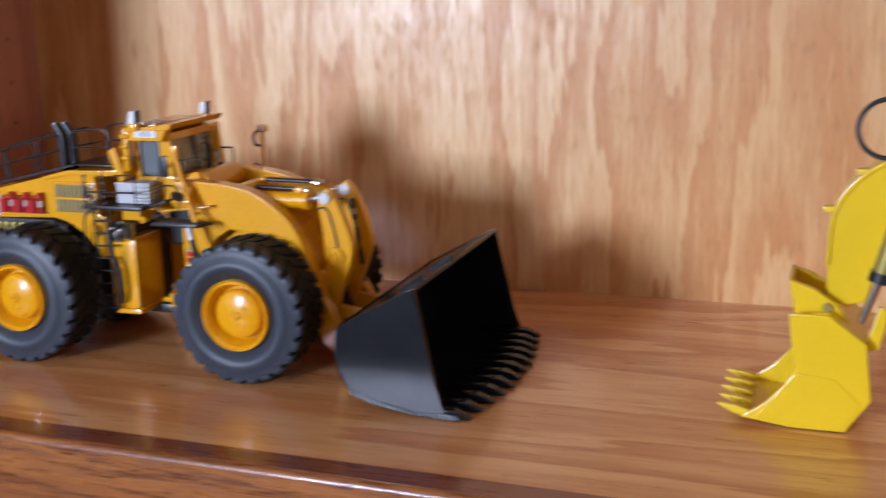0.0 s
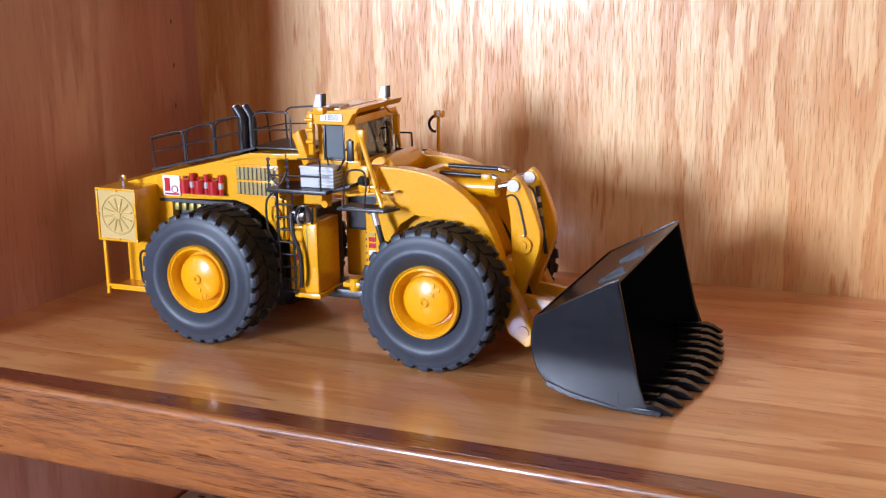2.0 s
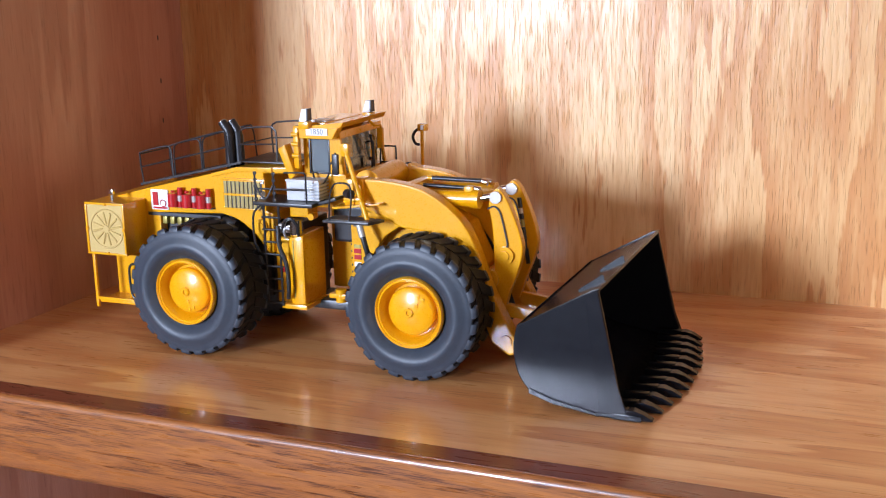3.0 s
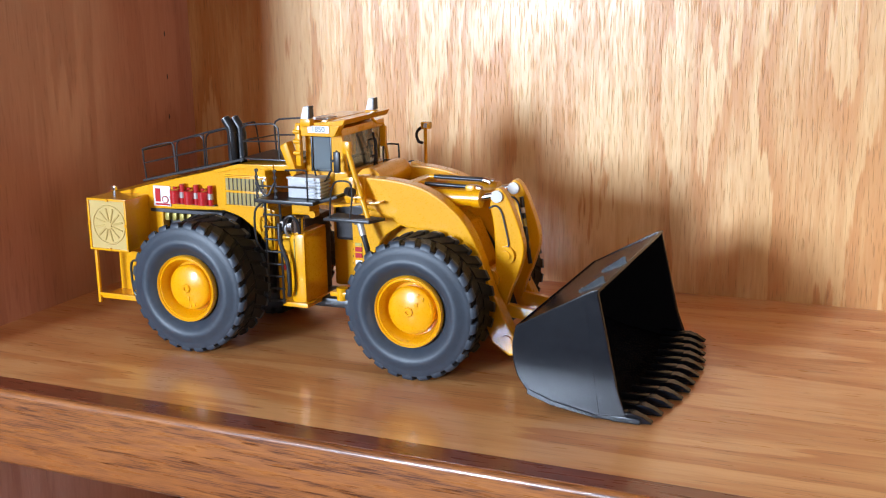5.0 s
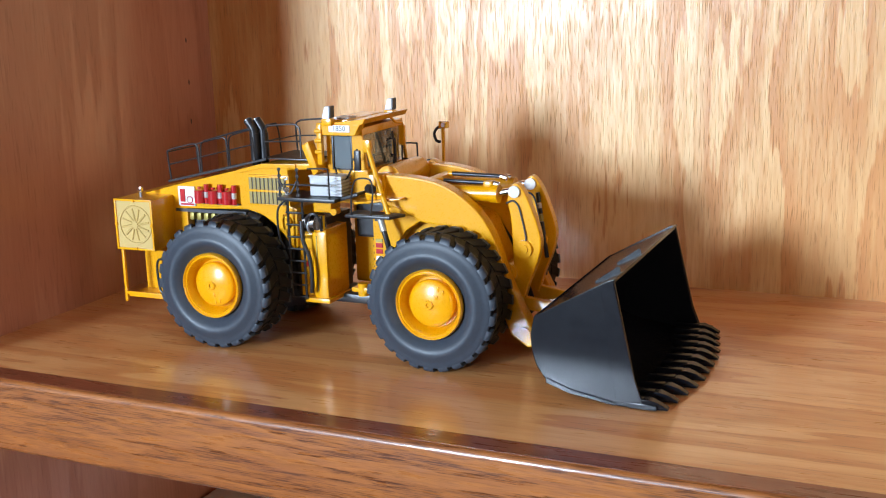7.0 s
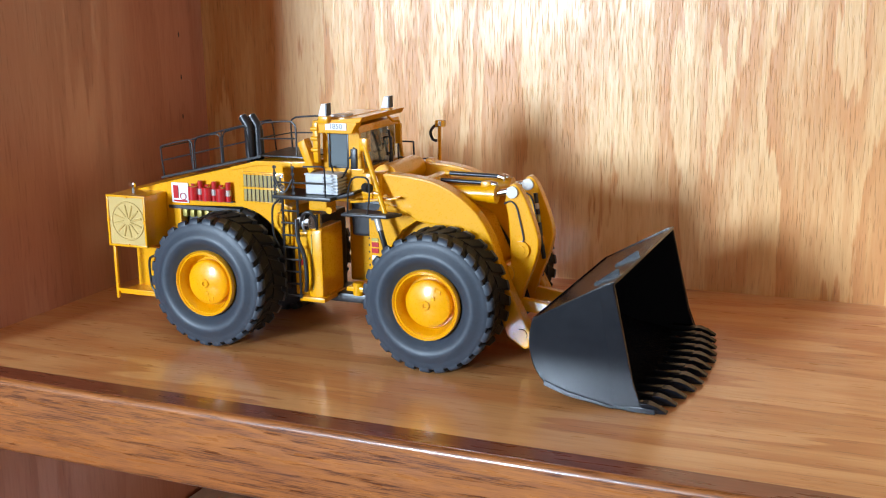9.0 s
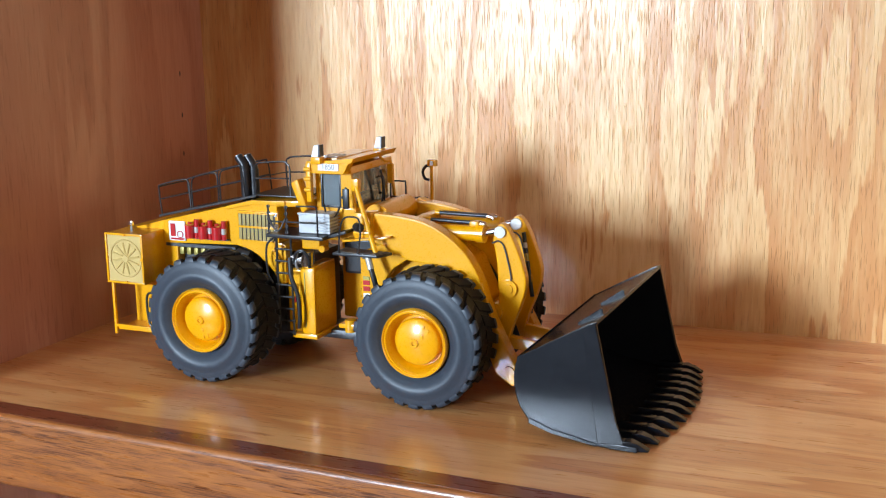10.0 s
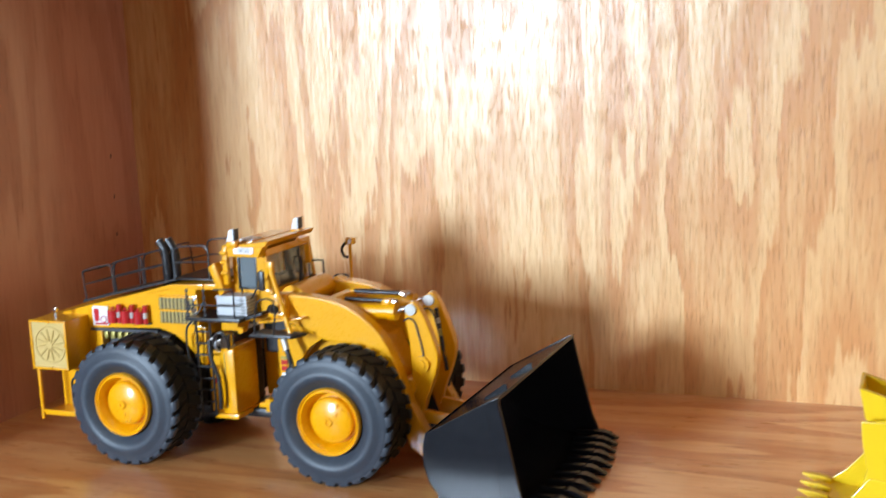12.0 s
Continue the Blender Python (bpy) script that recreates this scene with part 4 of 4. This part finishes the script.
for x, y in ((-0.0800, 0.0330), (-0.0635, 0.0870)):
    bc = part("beacon", prism([(x - 0.0034, 0.1440), (x + 0.0020, 0.1440), (x + 0.0022, 0.1516), (x - 0.0010, 0.1516)], y - 0.0024, y + 0.0024, 0.0006), M_WHT, loader, "white strobe lamp on the roof")
    part("lamp_back", box(x + 0.0022, x + 0.0032, y - 0.0026, y + 0.0026, 0.1445, 0.1518, 0.0003), M_DKGRY, bc)
    part("lamp_bracket", box(x - 0.0035, x + 0.0035, y - 0.0028, y + 0.0028, 0.1395, 0.1442, 0.0010), M_YEL, bc)
part("mirror_arm", tube([(-0.0560, 0.0720, 0.1405), (-0.0545, 0.0760, 0.1372), (-0.0522, 0.0800, 0.1368), (-0.0520, 0.0805, 0.1345)], 0.0009, 8), M_YEL, loader)
part("mirror", box(-0.0546, -0.0504, 0.0790, 0.0815, 0.1222, 0.1352, 0.0006), M_YEL, loader, "yellow backed mirror")
part("door_mirror", box(-0.0624, -0.0582, 0.0310, 0.0335, 0.1122, 0.1250, 0.0010), M_BLKP, loader, "black door mirror")
part("mirror_bracket", tube([(-0.0670, 0.0390, 0.1180), (-0.0630, 0.0330, 0.1190), (-0.0605, 0.0330, 0.1255)], 0.0007, 8), M_BLKP, loader)
part("grab_loop", tube(arc([(-0.0790, 0.0375, 0.1130), (-0.0760, 0.0350, 0.1080), (-0.0720, 0.0345, 0.1055), (-0.0690, 0.0350, 0.1080), (-0.0675, 0.0375, 0.1125)], 5), 0.0006, 8), M_BLKP, loader)
for x, y, x1, z in ((-0.0640, 0.0800, -0.0575, 0.1262), (-0.0575, 0.0900, -0.0465, 0.1222)):
    part("cab_rail", tube(arc([(x, y, 0.1000), (x, y, z - 0.0030), (x + 0.0012, y, z - 0.0004), (x1 - 0.0016, y, z), (x1, y, z - 0.0022), (x1, y, 0.1000)], 4), 0.0006, 8), M_BLKP, loader, "black cab hand rail")
    part("cab_rail", tube([(x, y, z - 0.0105), (x1, y, z - 0.0105)], 0.0006, 8), M_BLKP, loader)

# far side fender with its mast
part("far_fender", prism(arc2([(-0.0560, 0.0960), (-0.0400, 0.1010), (-0.0200, 0.1010), (0.0000, 0.0960), (0.0120, 0.0880)], 5) + [(0.0100, 0.0850), (-0.0100, 0.0900), (-0.0560, 0.0910)], 0.0900, 0.1150, 0.0012), M_YEL, loader)
part("fender_gusset", prism([(-0.0420, 0.1010), (-0.0360, 0.1125), (-0.0310, 0.1110), (-0.0220, 0.1040)], 0.0860, 0.0940, 0.0010), M_YEL, loader)
part("mast", tube([(-0.0400, 0.1180, 0.0980), (-0.0400, 0.1180, 0.1305)], 0.0012, 10), M_YEL, loader, "thin yellow lamp mast")
part("mast_head", box(-0.0425, -0.0360, 0.1160, 0.1200, 0.1290, 0.1335, 0.0008), M_YEL, loader)
part("mast_lens", box(-0.0400, -0.0380, 0.1150, 0.1162, 0.1298, 0.1328, 0.0003), M_WHT, loader)
part("mast_hook", tube(arc([(-0.0405, 0.1180, 0.1295), (-0.0440, 0.1180, 0.1290), (-0.0465, 0.1180, 0.1250), (-0.0450, 0.1180, 0.1205), (-0.0420, 0.1180, 0.1195)], 6), 0.0010, 8), M_BLKP, loader, "black hooked cable")
part("far_loop", tube(arc([(-0.0520, 0.1150, 0.1020), (-0.0520, 0.1150, 0.1060), (-0.0490, 0.1150, 0.1075), (-0.0430, 0.1150, 0.1075), (-0.0410, 0.1150, 0.1060), (-0.0410, 0.1150, 0.1020)], 4), 0.0007, 8), M_BLKP, loader)

# ---- toy excavator at the shelf's other part ----
exc = thing("toy_excavator", (0.315, 0.04, 0), "lemon yellow die-cast model excavator arm resting its bucket on the shelf", "toy excavator")
E0, E1 = 0.020, 0.081
shell = [(0.2760, 0.0040), (0.3000, 0.0008), (0.3260, 0.0008), (0.3375, 0.0180), (0.3340, 0.0470), (0.3160, 0.0600)]
ins = [(0.2760, 0.0055), (0.3000, 0.0024), (0.3250, 0.0024), (0.3355, 0.0185), (0.3325, 0.0462), (0.3160, 0.0582)]
eb = part("bucket", prism(shell + ins[::-1], E0 + 0.0005, E1 - 0.0005, 0.0), M_YEL2, exc, "lemon yellow toothed digging bucket")
for y0, y1 in ((E0, E0 + 0.0022), (E1 - 0.0022, E1)):
    part("side_plate", prism(shell + [(0.2975, 0.0600), (0.2985, 0.0480), (0.3008, 0.0340), (0.2985, 0.0250), (0.2880, 0.0130)], y0, y1, 0.0005), M_YEL2, eb)
    yy = y0 - 0.0006 if y0 < 0.03 else y1 - 0.0002
    part("wear_plate", prism([(0.2830, 0.0050), (0.3000, 0.0024), (0.3250, 0.0024), (0.3330, 0.0160), (0.3200, 0.0280), (0.3020, 0.0300)], yy, yy + 0.0008, 0.0003), M_YEL2, eb)
part("back_bracket", prism([(0.3000, 0.0560), (0.2960, 0.0740), (0.3080, 0.0700), (0.3200, 0.0620), (0.3280, 0.0500), (0.3160, 0.0580)], 0.0330, 0.0370, 0.0006), M_YEL2, eb)
part("back_bracket", prism([(0.3000, 0.0560), (0.2960, 0.0740), (0.3080, 0.0700), (0.3200, 0.0620), (0.3280, 0.0500), (0.3160, 0.0580)], 0.0630, 0.0670, 0.0006), M_YEL2, eb)
part("bracket_web", prism([(0.2990, 0.0560), (0.2960, 0.0735), (0.2980, 0.0735), (0.3010, 0.0560)], 0.0370, 0.0630, 0.0004), M_YEL2, eb)
part("bucket_pin", cyl((0.3150, 0.0310, 0.0610), (0.3150, 0.0690, 0.0610), 0.0024, 16), M_BRASS, eb)
for k in range(5):
    y = E0 + 0.0040 + k * 0.0133
    t_ = prism([(0.2810, 0.0035), (0.2800, 0.0075), (0.2740, 0.0090), (0.2640, 0.0098), (0.2640, 0.0088), (0.2720, 0.0050)], y - 0.0024, y + 0.0024, 0.0006)
    for v in t_.verts:
        if v.co.x < 0.272:
            v.co.y = y + (v.co.y - y) * 0.55
    part("tooth", t_, M_YEL2, eb)
stick = [(0.3140, 0.0600), (0.3135, 0.0900)] + arc2([(0.3150, 0.1040), (0.3205, 0.1165), (0.3305, 0.1275), (0.3420, 0.1345), (0.3640, 0.1420)], 4) + [(0.3980, 0.1600), (0.3980, 0.1420)] + arc2([(0.3640, 0.1320), (0.3480, 0.1120), (0.3390, 0.0900), (0.3330, 0.0620)], 4) + [(0.3250, 0.0600)]
sk = part("stick", prism(stick, 0.0430, 0.0570, 0.0012), M_YEL2, exc, "curved lemon yellow arm")
part("stick_flange", prism(arc2([(0.3128, 0.0800), (0.3141, 0.1042), (0.3197, 0.1171), (0.3299, 0.1283), (0.3416, 0.1355)], 5) + arc2([(0.3424, 0.1337), (0.3311, 0.1267), (0.3213, 0.1159), (0.3158, 0.1036), (0.3144, 0.0800)], 5), 0.0415, 0.0585, 0.0003), M_YEL2, sk)
part("lug", box(0.3105, 0.3160, 0.0430, 0.0490, 0.1070, 0.1100, 0.0008), M_YEL2, sk)
part("lug", box(0.3250, 0.3330, 0.0430, 0.0490, 0.1262, 0.1292, 0.0008), M_YEL2, sk)
cyl_ = part("bucket_cylinder", cyl((0.3460, 0.0270, 0.1100), (0.3380, 0.0270, 0.0780), 0.0046, 20), M_BRASS, exc)
part("piston_rod", cyl((0.3380, 0.0270, 0.0780), (0.3310, 0.0270, 0.0560), 0.0024, 14), M_CHR, cyl_)
part("cylinder_cap", cyl((0.3390, 0.0270, 0.0820), (0.3378, 0.0270, 0.0770), 0.0054, 20), M_BLKP, cyl_)
part("link", prism([(0.3330, 0.0400), (0.3400, 0.0420), (0.3440, 0.0620), (0.3390, 0.0640)], 0.0290, 0.0330, 0.0008), M_YEL2, exc)
part("hose_loop", tube([(0.3385 + 0.0140 * math.cos(q), 0.0480 + 0.002 * math.sin(q), 0.1485 + 0.0142 * math.sin(q)) for q in (2 * math.pi * k / 36 for k in range(37))], 0.0013, 10), M_BLKP, exc, "black looped hydraulic hose")

exc.location = (0.3175, 0.0335, 0)

# ---- lower shelf ----
pack = thing("printed_box", (-0.19, 0.13, ZLOW), "grey and white printed cardboard box lying on the lower shelf", "box")
part("carton", box(-0.3000, -0.0600, -0.0200, 0.2250, ZLOW, ZLOW + 0.012, 0.0015), M_PAPER, pack)
for k in range(4):
    part("printed_bar", box(-0.285 + 0.030 * k, -0.279 + 0.034 * k, 0.168 - 0.01 * k, 0.171 - 0.01 * k, ZLOW + 0.0121, ZLOW + 0.0124), M_DKGRY, pack)
